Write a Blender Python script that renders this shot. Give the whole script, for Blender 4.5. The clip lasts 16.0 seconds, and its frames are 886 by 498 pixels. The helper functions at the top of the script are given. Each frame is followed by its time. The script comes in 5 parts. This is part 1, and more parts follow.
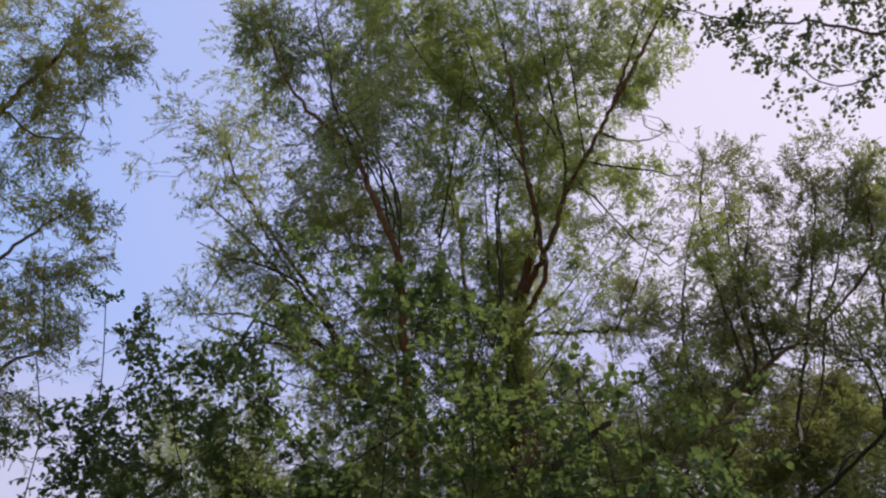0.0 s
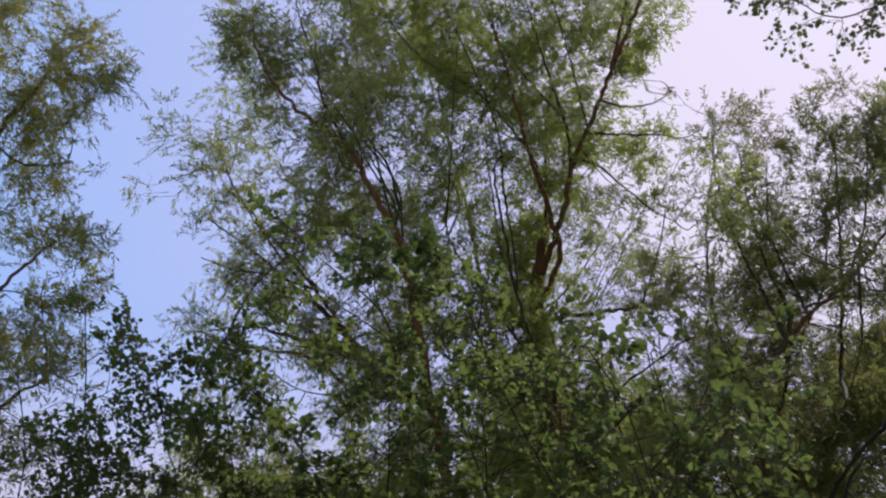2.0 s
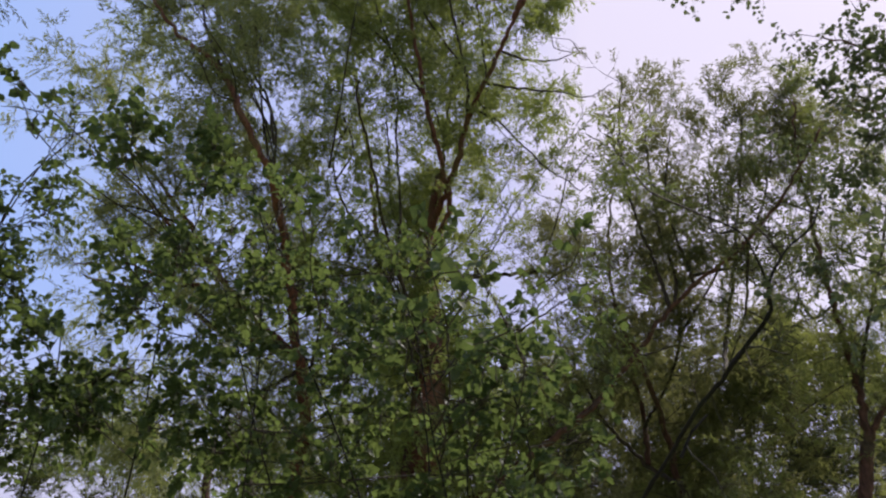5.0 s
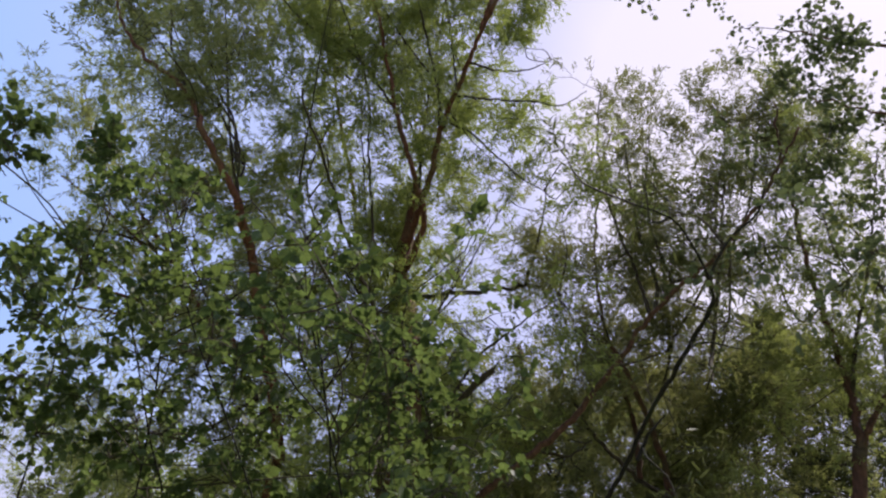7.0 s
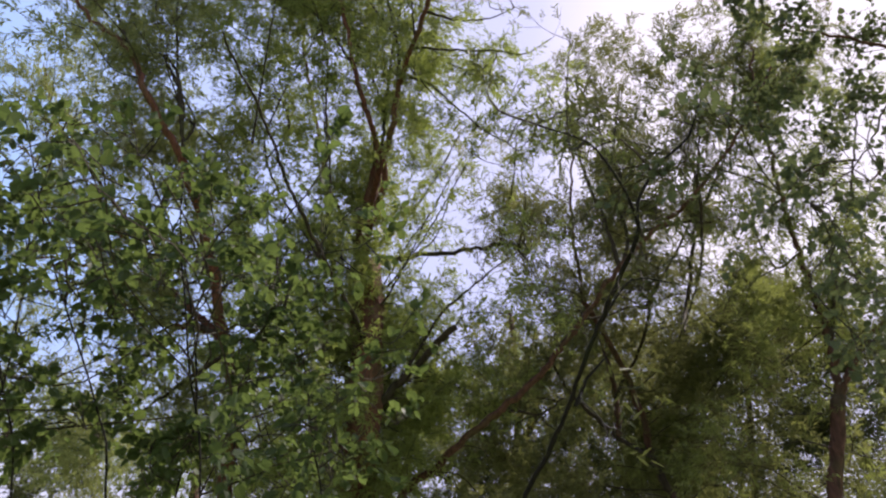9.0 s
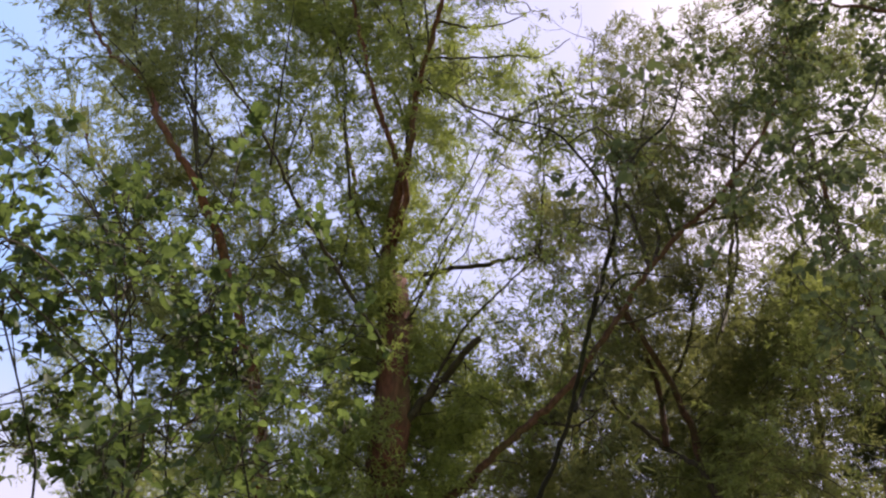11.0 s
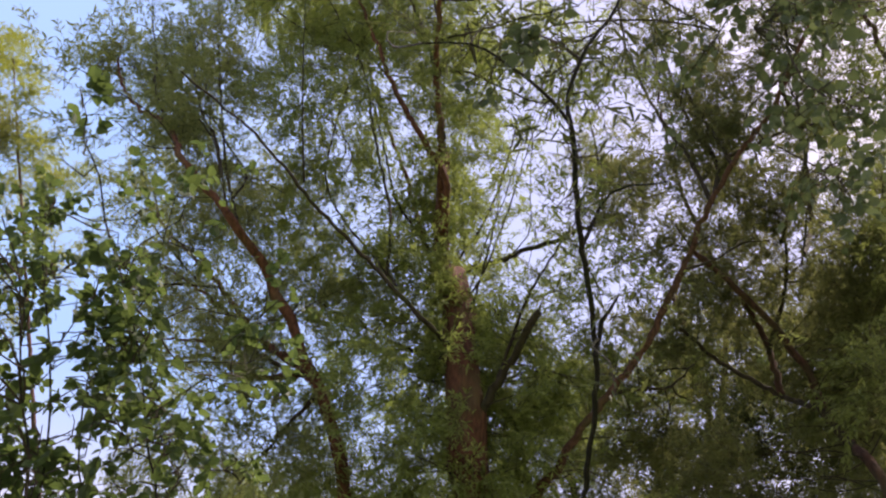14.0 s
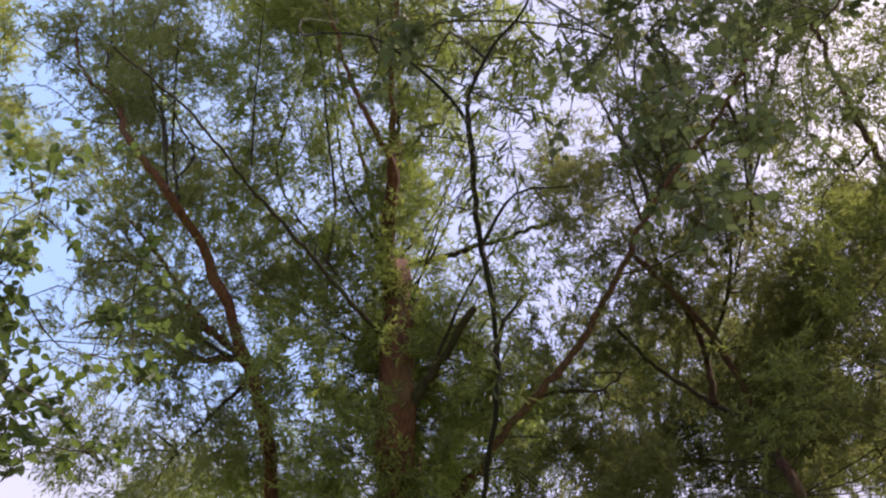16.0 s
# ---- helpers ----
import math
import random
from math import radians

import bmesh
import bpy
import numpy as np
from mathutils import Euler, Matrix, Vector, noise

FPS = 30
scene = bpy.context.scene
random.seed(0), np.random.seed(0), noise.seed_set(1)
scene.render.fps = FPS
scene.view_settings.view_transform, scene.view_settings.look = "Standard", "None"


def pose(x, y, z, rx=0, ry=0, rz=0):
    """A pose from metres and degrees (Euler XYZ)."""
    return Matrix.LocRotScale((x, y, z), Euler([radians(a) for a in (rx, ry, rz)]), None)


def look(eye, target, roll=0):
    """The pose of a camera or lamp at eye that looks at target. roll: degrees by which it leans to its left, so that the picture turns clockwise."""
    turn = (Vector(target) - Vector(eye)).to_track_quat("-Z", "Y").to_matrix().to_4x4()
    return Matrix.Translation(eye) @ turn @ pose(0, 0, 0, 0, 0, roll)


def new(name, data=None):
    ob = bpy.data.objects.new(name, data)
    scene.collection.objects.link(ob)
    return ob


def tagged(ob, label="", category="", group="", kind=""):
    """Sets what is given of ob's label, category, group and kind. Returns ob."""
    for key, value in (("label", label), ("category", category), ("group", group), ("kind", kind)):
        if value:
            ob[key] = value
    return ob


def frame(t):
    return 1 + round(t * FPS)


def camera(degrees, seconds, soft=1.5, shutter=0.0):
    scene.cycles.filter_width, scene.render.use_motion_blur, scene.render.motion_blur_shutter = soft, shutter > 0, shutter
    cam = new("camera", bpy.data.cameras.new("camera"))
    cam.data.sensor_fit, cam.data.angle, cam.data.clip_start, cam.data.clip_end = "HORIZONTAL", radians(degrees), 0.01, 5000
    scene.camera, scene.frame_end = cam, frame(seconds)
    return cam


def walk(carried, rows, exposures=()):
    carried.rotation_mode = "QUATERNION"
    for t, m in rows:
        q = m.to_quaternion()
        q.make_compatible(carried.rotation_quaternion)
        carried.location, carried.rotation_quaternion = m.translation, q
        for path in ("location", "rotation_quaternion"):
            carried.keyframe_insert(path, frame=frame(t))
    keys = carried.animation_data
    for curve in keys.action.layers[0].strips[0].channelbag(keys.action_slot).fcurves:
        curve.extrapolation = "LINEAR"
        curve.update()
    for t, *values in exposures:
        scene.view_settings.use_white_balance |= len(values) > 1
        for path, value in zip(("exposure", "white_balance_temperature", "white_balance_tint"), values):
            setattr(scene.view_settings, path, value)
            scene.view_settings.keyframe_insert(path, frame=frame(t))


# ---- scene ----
cam = camera(56.1, 16.0, soft=2.3)

PATH = [
    (0, (0.856, 0.391, 1.674), (0.754, 1.853, 3.034), 3.2),
    (0.5, (0.889, 0.525, 1.685), (0.826, 2.062, 2.963), 1.2),
    (1, (0.92, 0.675, 1.692), (0.824, 2.186, 2.999), 2.1),
    (1.5, (0.96, 0.816, 1.7), (0.869, 2.298, 3.04), -0.3),
    (2, (1.075, 0.938, 1.706), (0.911, 2.375, 3.088), -1.1),
    (2.5, (1.235, 1.071, 1.707), (1.014, 2.493, 3.095), 0.6),
    (3, (1.385, 1.211, 1.692), (1.267, 2.694, 3.028), -2.2),
    (3.5, (1.531, 1.368, 1.68), (1.436, 2.749, 3.123), -0.2),
    (4, (1.667, 1.502, 1.668), (1.667, 2.936, 3.062), -2.1),
    (4.5, (1.827, 1.615, 1.662), (1.753, 3.047, 3.056), -0.6),
    (4.7, (1.896, 1.651, 1.66), (1.843, 3.123, 3.013), -0.4),
    (6.8, (2.607, 1.953, 1.588), (2.451, 3.377, 2.983), -0.0),
    (7, (2.671, 2.0, 1.587), (2.556, 3.418, 2.993), -0.7),
    (7.5, (2.821, 2.152, 1.595), (2.708, 3.553, 3.018), -0.3),
    (8, (2.994, 2.291, 1.601), (2.938, 3.726, 2.992), -2.2),
    (8.5, (3.183, 2.407, 1.599), (2.996, 3.864, 2.957), -0.0),
    (9, (3.36, 2.522, 1.599), (3.198, 3.971, 2.969), -1.4),
    (9.2, (3.426, 2.566, 1.601), (3.227, 3.958, 3.024), -2.2),
    (11.3, (4.099, 2.947, 1.658), (3.688, 4.314, 3.059), 2.3),
    (11.5, (4.157, 3.0, 1.659), (3.679, 4.304, 3.098), 3.1),
    (12, (4.298, 3.163, 1.658), (3.842, 4.502, 3.071), -0.3),
    (12.5, (4.475, 3.339, 1.662), (3.924, 4.585, 3.127), 2.1),
    (13, (4.647, 3.509, 1.669), (3.995, 4.806, 3.045), 2.6),
    (13.5, (4.739, 3.688, 1.661), (4.122, 4.947, 3.087), 1.2),
    (14, (4.806, 3.835, 1.668), (4.177, 5.072, 3.108), -1.5),
    (14.5, (4.902, 3.906, 1.675), (4.234, 5.1, 3.134), -1.1),
    (15, (5.047, 3.982, 1.685), (4.383, 5.164, 3.156), -0.0),
    (15.5, (5.175, 4.037, 1.689), (4.561, 5.232, 3.171), -0.5),
    (16, (5.284, 4.072, 1.691), (4.678, 5.337, 3.117), 0.7),
]
walk(cam, [(t, look(eye, target, roll)) for t, eye, target, roll in PATH], [(0, 0.78, 6460, 20), (4.7, 0.81, 6460, 20), (8, 1.09, 6570, 17), (11.3, 1.30, 7000, 22), (16, 1.33, 7000, 22)])

# ---- world and light ----
SUN_AZ, SUN_EL = radians(62), radians(57)
SUN_DIR = Vector((math.sin(SUN_AZ) * math.cos(SUN_EL), math.cos(SUN_AZ) * math.cos(SUN_EL), math.sin(SUN_EL)))
GLOW_DIR = Vector((0.344, 0.575, 0.743))

world = bpy.data.worlds.new("sky")
scene.world = world
world.use_nodes = True
wt = world.node_tree
wt.nodes.clear()
w_out = wt.nodes.new("ShaderNodeOutputWorld")
w_bg = wt.nodes.new("ShaderNodeBackground")
w_sky = wt.nodes.new("ShaderNodeTexSky")
w_sky.sky_type = "NISHITA"
w_sky.sun_disc = False
w_sky.sun_elevation, w_sky.sun_rotation = SUN_EL, SUN_AZ
w_sky.air_density, w_sky.dust_density, w_sky.ozone_density = 1.0, 1.2, 1.6
w_bg.inputs["Strength"].default_value = 0.0625
# a veil of thin high cloud over the blue, whiter towards the sun's side
w_co = wt.nodes.new("ShaderNodeTexCoord")
w_dot = wt.nodes.new("ShaderNodeVectorMath")
w_dot.operation = "DOT_PRODUCT"
w_dot.inputs[1].default_value = GLOW_DIR
w_noise = wt.nodes.new("ShaderNodeTexNoise")
w_noise.inputs["Scale"].default_value, w_noise.inputs["Detail"].default_value = 2.2, 5
w_add = wt.nodes.new("ShaderNodeMath")
w_add.operation = "MULTIPLY_ADD"
w_add.inputs[1].default_value = 0.05
w_veil = wt.nodes.new("ShaderNodeValToRGB")
for place in (0.86, 0.975):
    w_veil.color_ramp.elements.new(place)
for stop, (place, colour) in zip(w_veil.color_ramp.elements, (
        (0.60, (0.37, 0.60, 1.06)), (0.86, (0.54, 0.64, 1.0)), (0.975, (0.64, 0.675, 0.965)), (1.0, (0.90, 0.87, 1.02)))):
    stop.position, stop.color = place, (*colour, 1)
# and paler, slightly pink haze low down
w_sep = wt.nodes.new("ShaderNodeSeparateXYZ")
w_low = wt.nodes.new("ShaderNodeMapRange")
w_low.interpolation_type = "SMOOTHSTEP"
for place, value in (("From Min", 0.60), ("From Max", 0.40), ("To Min", 0.0), ("To Max", 0.85)):
    w_low.inputs[place].default_value = value
w_haze = wt.nodes.new("ShaderNodeMix")
w_haze.data_type = "RGBA"
w_haze.inputs[7].default_value = (0.73, 0.715, 0.88, 1)
w_lift = wt.nodes.new("ShaderNodeVectorMath")
w_lift.operation = "SCALE"
w_lift.inputs["Scale"].default_value = 9.0
w_mix = wt.nodes.new("ShaderNodeMix")
w_mix.data_type = "RGBA"
w_mix.inputs[0].default_value = 0.85
wt.links.new(w_co.outputs["Generated"], w_dot.inputs[0])
wt.links.new(w_co.outputs["Generated"], w_noise.inputs["Vector"])
wt.links.new(w_noise.outputs["Fac"], w_add.inputs[0])
wt.links.new(w_dot.outputs["Value"], w_add.inputs[2])
wt.links.new(w_add.outputs[0], w_veil.inputs[0])
wt.links.new(w_co.outputs["Generated"], w_sep.inputs[0])
wt.links.new(w_sep.outputs["Z"], w_low.inputs["Value"])
wt.links.new(w_low.outputs[0], w_haze.inputs[0])
wt.links.new(w_veil.outputs[0], w_haze.inputs[6])
wt.links.new(w_haze.outputs[2], w_lift.inputs[0])
wt.links.new(w_sky.outputs[0], w_mix.inputs[6])
wt.links.new(w_lift.outputs[0], w_mix.inputs[7])
wt.links.new(w_mix.outputs[2], w_bg.inputs["Color"])
wt.links.new(w_bg.outputs[0], w_out.inputs[0])

sun = new("sun", bpy.data.lights.new("sun", "SUN"))
sun.data.energy, sun.data.angle, sun.data.color = 4.1, radians(3.0), (1.0, 0.94, 0.86)
sun.matrix_world = look(SUN_DIR * 60, (0, 0, 0))


# ---- materials ----
def material(name):
    m = bpy.data.materials.new(name)
    m.use_nodes = True
    nt = m.node_tree
    nt.nodes.clear()
    return m, nt, nt.nodes.new("ShaderNodeOutputMaterial")


def ramp(nt, stops):
    r = nt.nodes.new("ShaderNodeValToRGB")
    while len(r.color_ramp.elements) < len(stops):
        r.color_ramp.elements.new(0.5)
    for e, (p, c) in zip(r.color_ramp.elements, stops):
        e.position, e.color = p, (*c, 1)
    return r


def leaf_material(name, dark, mid, light, through_colour, thin=0.45, rough=0.62, single=False):
    """A leaf: glossy skin over green, lit through from behind; the colour varies from leaf to leaf and from bough to bough."""
    m, nt, out = material(name)
    n, l = nt.nodes, nt.links
    if single:
        rnd = n.new("ShaderNodeObjectInfo").outputs["Random"]
    else:
        rnd = n.new("ShaderNodeNewGeometry").outputs["Random Per Island"]
    co = n.new("ShaderNodeTexCoord")
    big = n.new("ShaderNodeTexNoise")
    big.inputs["Scale"].default_value, big.inputs["Detail"].default_value = 0.9, 2
    l.new(co.outputs["Object"], big.inputs["Vector"])
    mixv = n.new("ShaderNodeMath")
    mixv.operation = "MULTIPLY_ADD"
    mixv.inputs[1].default_value = 0.55
    half = n.new("ShaderNodeMath")
    half.operation = "MULTIPLY"
    half.inputs[1].default_value = 0.45
    l.new(big.outputs["Fac"], half.inputs[0])
    l.new(rnd, mixv.inputs[0])
    l.new(half.outputs[0], mixv.inputs[2])
    r = ramp(nt, [(0.1, dark), (0.5, mid), (0.95, light)])
    l.new(mixv.outputs[0], r.inputs[0])
    p = n.new("ShaderNodeBsdfPrincipled")
    p.inputs["Roughness"].default_value = rough
    p.inputs["Specular IOR Level"].default_value = 0.28
    l.new(r.outputs[0], p.inputs["Base Color"])
    t = n.new("ShaderNodeBsdfTranslucent")
    tint = n.new("ShaderNodeMix")
    tint.data_type, tint.blend_type = "RGBA", "MIX"
    tint.inputs[0].default_value = 0.6
    tint.inputs[7].default_value = (*through_colour, 1)
    l.new(r.outputs[0], tint.inputs[6])
    l.new(tint.outputs[2], t.inputs["Color"])
    mx = n.new("ShaderNodeMixShader")
    mx.inputs[0].default_value = thin
    l.new(p.outputs[0], mx.inputs[1])
    l.new(t.outputs[0], mx.inputs[2])
    l.new(mx.outputs[0], out.inputs[0])
    return m


def bark_material(name, dark, light, moss):
    """Furrowed bark: long ridges along the stem, scales, and some green algae."""
    m, nt, out = material(name)
    n, l = nt.nodes, nt.links
    co = n.new("ShaderNodeTexCoord")
    mp = n.new("ShaderNodeMapping")
    mp.inputs["Scale"].default_value = (22, 22, 4)
    l.new(co.outputs["Object"], mp.inputs["Vector"])
    ridge = n.new("ShaderNodeTexNoise")
    ridge.inputs["Scale"].default_value, ridge.inputs["Detail"].default_value = 1.0, 6
    ridge.inputs["Roughness"].default_value = 0.65
    l.new(mp.outputs[0], ridge.inputs["Vector"])
    r = ramp(nt, [(0.3, dark), (0.62, light)])
    l.new(ridge.outputs["Fac"], r.inputs[0])
    spot = n.new("ShaderNodeTexNoise")
    spot.inputs["Scale"].default_value, spot.inputs["Detail"].default_value = 2.3, 4
    l.new(co.outputs["Object"], spot.inputs["Vector"])
    sr = ramp(nt, [(0.52, (0, 0, 0)), (0.7, (0.6, 0.6, 0.6))])
    l.new(spot.outputs["Fac"], sr.inputs[0])
    mx = n.new("ShaderNodeMix")
    mx.data_type = "RGBA"
    mx.inputs[7].default_value = (*moss, 1)
    l.new(sr.outputs[0], mx.inputs[0])
    l.new(r.outputs[0], mx.inputs[6])
    p = n.new("ShaderNodeBsdfPrincipled")
    p.inputs["Roughness"].default_value = 0.9
    p.inputs["Specular IOR Level"].default_value = 0.2
    l.new(mx.outputs[2], p.inputs["Base Color"])
    b = n.new("ShaderNodeBump")
    b.inputs["Strength"].default_value, b.inputs["Distance"].default_value = 0.9, 0.03
    l.new(ridge.outputs["Fac"], b.inputs["Height"])
    l.new(b.outputs[0], p.inputs["Normal"])
    l.new(p.outputs[0], out.inputs[0])
    return m


def ground_material():
    m, nt, out = material("meadow_soil")
    n, l = nt.nodes, nt.links
    co = n.new("ShaderNodeTexCoord")
    a = n.new("ShaderNodeTexNoise")
    a.inputs["Scale"].default_value, a.inputs["Detail"].default_value = 0.35, 8
    b = n.new("ShaderNodeTexNoise")
    b.inputs["Scale"].default_value, b.inputs["Detail"].default_value = 40, 3
    for x in (a, b):
        l.new(co.outputs["Object"], x.inputs["Vector"])
    # unseen ground, coloured pale so that it bounces light into the leaves
    r = ramp(nt, [(0.35, (0.10, 0.14, 0.045)), (0.55, (0.16, 0.19, 0.07)), (0.75, (0.24, 0.21, 0.12))])
    l.new(a.outputs["Fac"], r.inputs[0])
    p = n.new("ShaderNodeBsdfPrincipled")
    p.inputs["Roughness"].default_value = 0.95
    l.new(r.outputs[0], p.inputs["Base Color"])
    bp = n.new("ShaderNodeBump")
    bp.inputs["Strength"].default_value = 0.6
    l.new(b.outputs["Fac"], bp.inputs["Height"])
    l.new(bp.outputs[0], p.inputs["Normal"])
    l.new(p.outputs[0], out.inputs[0])
    return m


BARK_RED = bark_material("red_bark", (0.036, 0.017, 0.013), (0.140, 0.058, 0.039), (0.10, 0.085, 0.045))
BARK_DARK = bark_material("dark_bark", (0.026, 0.014, 0.011), (0.105, 0.052, 0.040), (0.06, 0.06, 0.03))
# two darker barks: thin wood's silhouette against the sky put into the colour
BARK_THIN = bark_material("twig_bark", (0.018, 0.014, 0.010), (0.055, 0.042, 0.032), (0.05, 0.06, 0.025))
BARK_SILHOUETTE = bark_material("silhouette_bark", (0.007, 0.006, 0.005), (0.020, 0.016, 0.014), (0.02, 0.025, 0.012))

LEAF_GREY = leaf_material("willow_leaf", (0.094, 0.116, 0.040), (0.148, 0.174, 0.058), (0.208, 0.230, 0.088), (0.31, 0.38, 0.075), 0.5)
LEAF_SILVER = leaf_material("silver_willow_leaf", (0.106, 0.116, 0.050), (0.162, 0.170, 0.070), (0.224, 0.226, 0.106), (0.29, 0.34, 0.095), 0.48)
LEAF_MID = leaf_material("green_willow_leaf", (0.075, 0.090, 0.036), (0.116, 0.134, 0.050), (0.166, 0.178, 0.073), (0.26, 0.30, 0.066), 0.5)
# darker copy of the willow leaf, with the shade put into its colour
LEAF_SHADED = leaf_material("shaded_willow_leaf", (0.054, 0.062, 0.030), (0.086, 0.094, 0.043), (0.126, 0.130, 0.060), (0.21, 0.22, 0.058), 0.5)
# olive leaf of the distant willows, darkened to stand for shade low down
LEAF_FAR_SHADED = leaf_material("shaded_olive_willow_leaf", (0.028, 0.034, 0.015), (0.046, 0.052, 0.021), (0.068, 0.074, 0.031), (0.11, 0.12, 0.030), 0.42)
LEAF_NEAR = leaf_material("young_willow_leaf", (0.026, 0.036, 0.014), (0.042, 0.054, 0.022), (0.066, 0.076, 0.034), (0.11, 0.12, 0.03), 0.35)
LEAF_NEAR_ONE = leaf_material("young_willow_leaf_single", (0.026, 0.036, 0.014), (0.042, 0.054, 0.022), (0.066, 0.076, 0.034), (0.11, 0.12, 0.03), 0.35, single=True)
# two yellower copies of the willow leaf, with sunlight put into their colour
LEAF_SUN = leaf_material("sunlit_willow_leaf", (0.085, 0.105, 0.030), (0.12, 0.14, 0.04), (0.16, 0.17, 0.06), (0.30, 0.28, 0.05))
LEAF_FULL_SUN = leaf_material("full_sun_willow_leaf", (0.13, 0.15, 0.035), (0.17, 0.19, 0.045), (0.22, 0.23, 0.06), (0.36, 0.38, 0.05), 0.55)
HAZEL_GREEN = ((0.019, 0.027, 0.012), (0.034, 0.053, 0.022), (0.063, 0.091, 0.035), (0.145, 0.20, 0.043), 0.46, 0.62)
LEAF_BROAD = leaf_material("hazel_leaf", *HAZEL_GREEN)
LEAF_BROAD_ONE = leaf_material("hazel_leaf_single", *HAZEL_GREEN, single=True)
LEAF_POPLAR = leaf_material("poplar_leaf", (0.034, 0.046, 0.024), (0.054, 0.070, 0.036), (0.082, 0.100, 0.054), (0.12, 0.15, 0.05), 0.36)
LEAF_POPLAR_ONE = leaf_material("poplar_leaf_single", (0.034, 0.046, 0.024), (0.054, 0.070, 0.036), (0.082, 0.100, 0.054), (0.12, 0.15, 0.05), 0.36, single=True)

# each kind of foliage: leaf material, single-leaf material, length, width, leaves per metre of shoot, cover, droop,
# length of the shoots against the spray, how far they stray, how far leaves sweep forward, how far they are tossed about
def foliage(mat, one, size, wide, per_m, cover, droop, shoot=0.3, loose=0.07, sweep=0.8, toss=0.45):
    return dict(mat=mat, one=one, size=size, wide=wide, per_m=per_m, cover=cover, droop=droop, shoot=shoot, loose=loose, sweep=sweep, toss=toss)


WILLOW = foliage(LEAF_GREY, None, 0.088, 0.0225, 46, 1.35, 0.32)
WILLOW_SILVER = foliage(LEAF_SILVER, None, 0.086, 0.0225, 46, 1.45, 0.32)
WILLOW_MID = foliage(LEAF_MID, None, 0.088, 0.0225, 46, 1.4, 0.3)
WILLOW_SHADED = foliage(LEAF_SHADED, None, 0.088, 0.0225, 46, 1.36, 0.28)
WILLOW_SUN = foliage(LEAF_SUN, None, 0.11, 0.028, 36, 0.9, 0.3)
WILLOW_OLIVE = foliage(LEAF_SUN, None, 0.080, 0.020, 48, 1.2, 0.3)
WILLOW_FAR = foliage(LEAF_FAR_SHADED, None, 0.12, 0.034, 32, 1.5, 0.3)
WILLOW_FULL_SUN = foliage(LEAF_FULL_SUN, None, 0.15, 0.038, 30, 0.9, 0.3)
WILLOW_NEAR = foliage(LEAF_NEAR, LEAF_NEAR_ONE, 0.10, 0.019, 34, 0.8, 0.3)
HAZEL = foliage(LEAF_BROAD, LEAF_BROAD_ONE, 0.062, 0.050, 40, 1.0, 0.2, 0.4, 0.07, 0.6, 0.5)
HAZEL_FINE = foliage(LEAF_BROAD, LEAF_BROAD_ONE, 0.041, 0.031, 46, 0.8, 0.2, 0.35, 0.09, 0.6, 0.5)
HAZEL_SMALL = foliage(LEAF_BROAD, LEAF_BROAD_ONE, 0.056, 0.044, 42, 0.95, 0.2, 0.35, 0.07, 0.6, 0.5)
POPLAR = foliage(LEAF_POPLAR, LEAF_POPLAR_ONE, 0.060, 0.050, 26, 0.75, 0.35, 0.35, 0.1, 0.5, 0.6)

# ---- builders ----
def unit(a):
    return a / (np.linalg.norm(a, axis=-1, keepdims=True) + 1e-9)


def raw_mesh(name, verts, faces, mat, smooth=False):
    """A mesh from arrays of vertices and of faces that all have the same number of corners."""
    me = bpy.data.meshes.new(name)
    verts, faces = np.asarray(verts, np.float32), np.asarray(faces, np.int32)
    k = faces.shape[1]
    me.vertices.add(len(verts))
    me.vertices.foreach_set("co", verts.ravel())
    me.loops.add(faces.size)
    me.loops.foreach_set("vertex_index", faces.ravel())
    me.polygons.add(len(faces))
    me.polygons.foreach_set("loop_start", np.arange(0, faces.size, k, dtype=np.int32))
    me.polygons.foreach_set("use_smooth", np.full(len(faces), smooth))
    me.update(calc_edges=True)
    me.materials.append(mat)
    return me


def part(name, me, parent, label="", kind=""):
    ob = new(name, me)
    ob.parent = parent
    return tagged(ob, label, kind=kind)


def glide(points, step):
    """A smooth line through the points, cut into pieces of about that length."""
    p = np.asarray(points, float)
    ends = np.vstack([2 * p[0] - p[1], p, 2 * p[-1] - p[-2]])
    out = []
    for i in range(1, len(ends) - 2):
        a, b, c, d = ends[i - 1 : i + 3]
        n = max(2, int(np.linalg.norm(c - b) / step))
        s = np.arange(n)[:, None] / n
        out.append(0.5 * (2 * b + (c - a) * s + (2 * a - 5 * b + 4 * c - d) * s**2 + (3 * b - a - 3 * c + d) * s**3))
    return np.vstack(out + [p[-1:]])


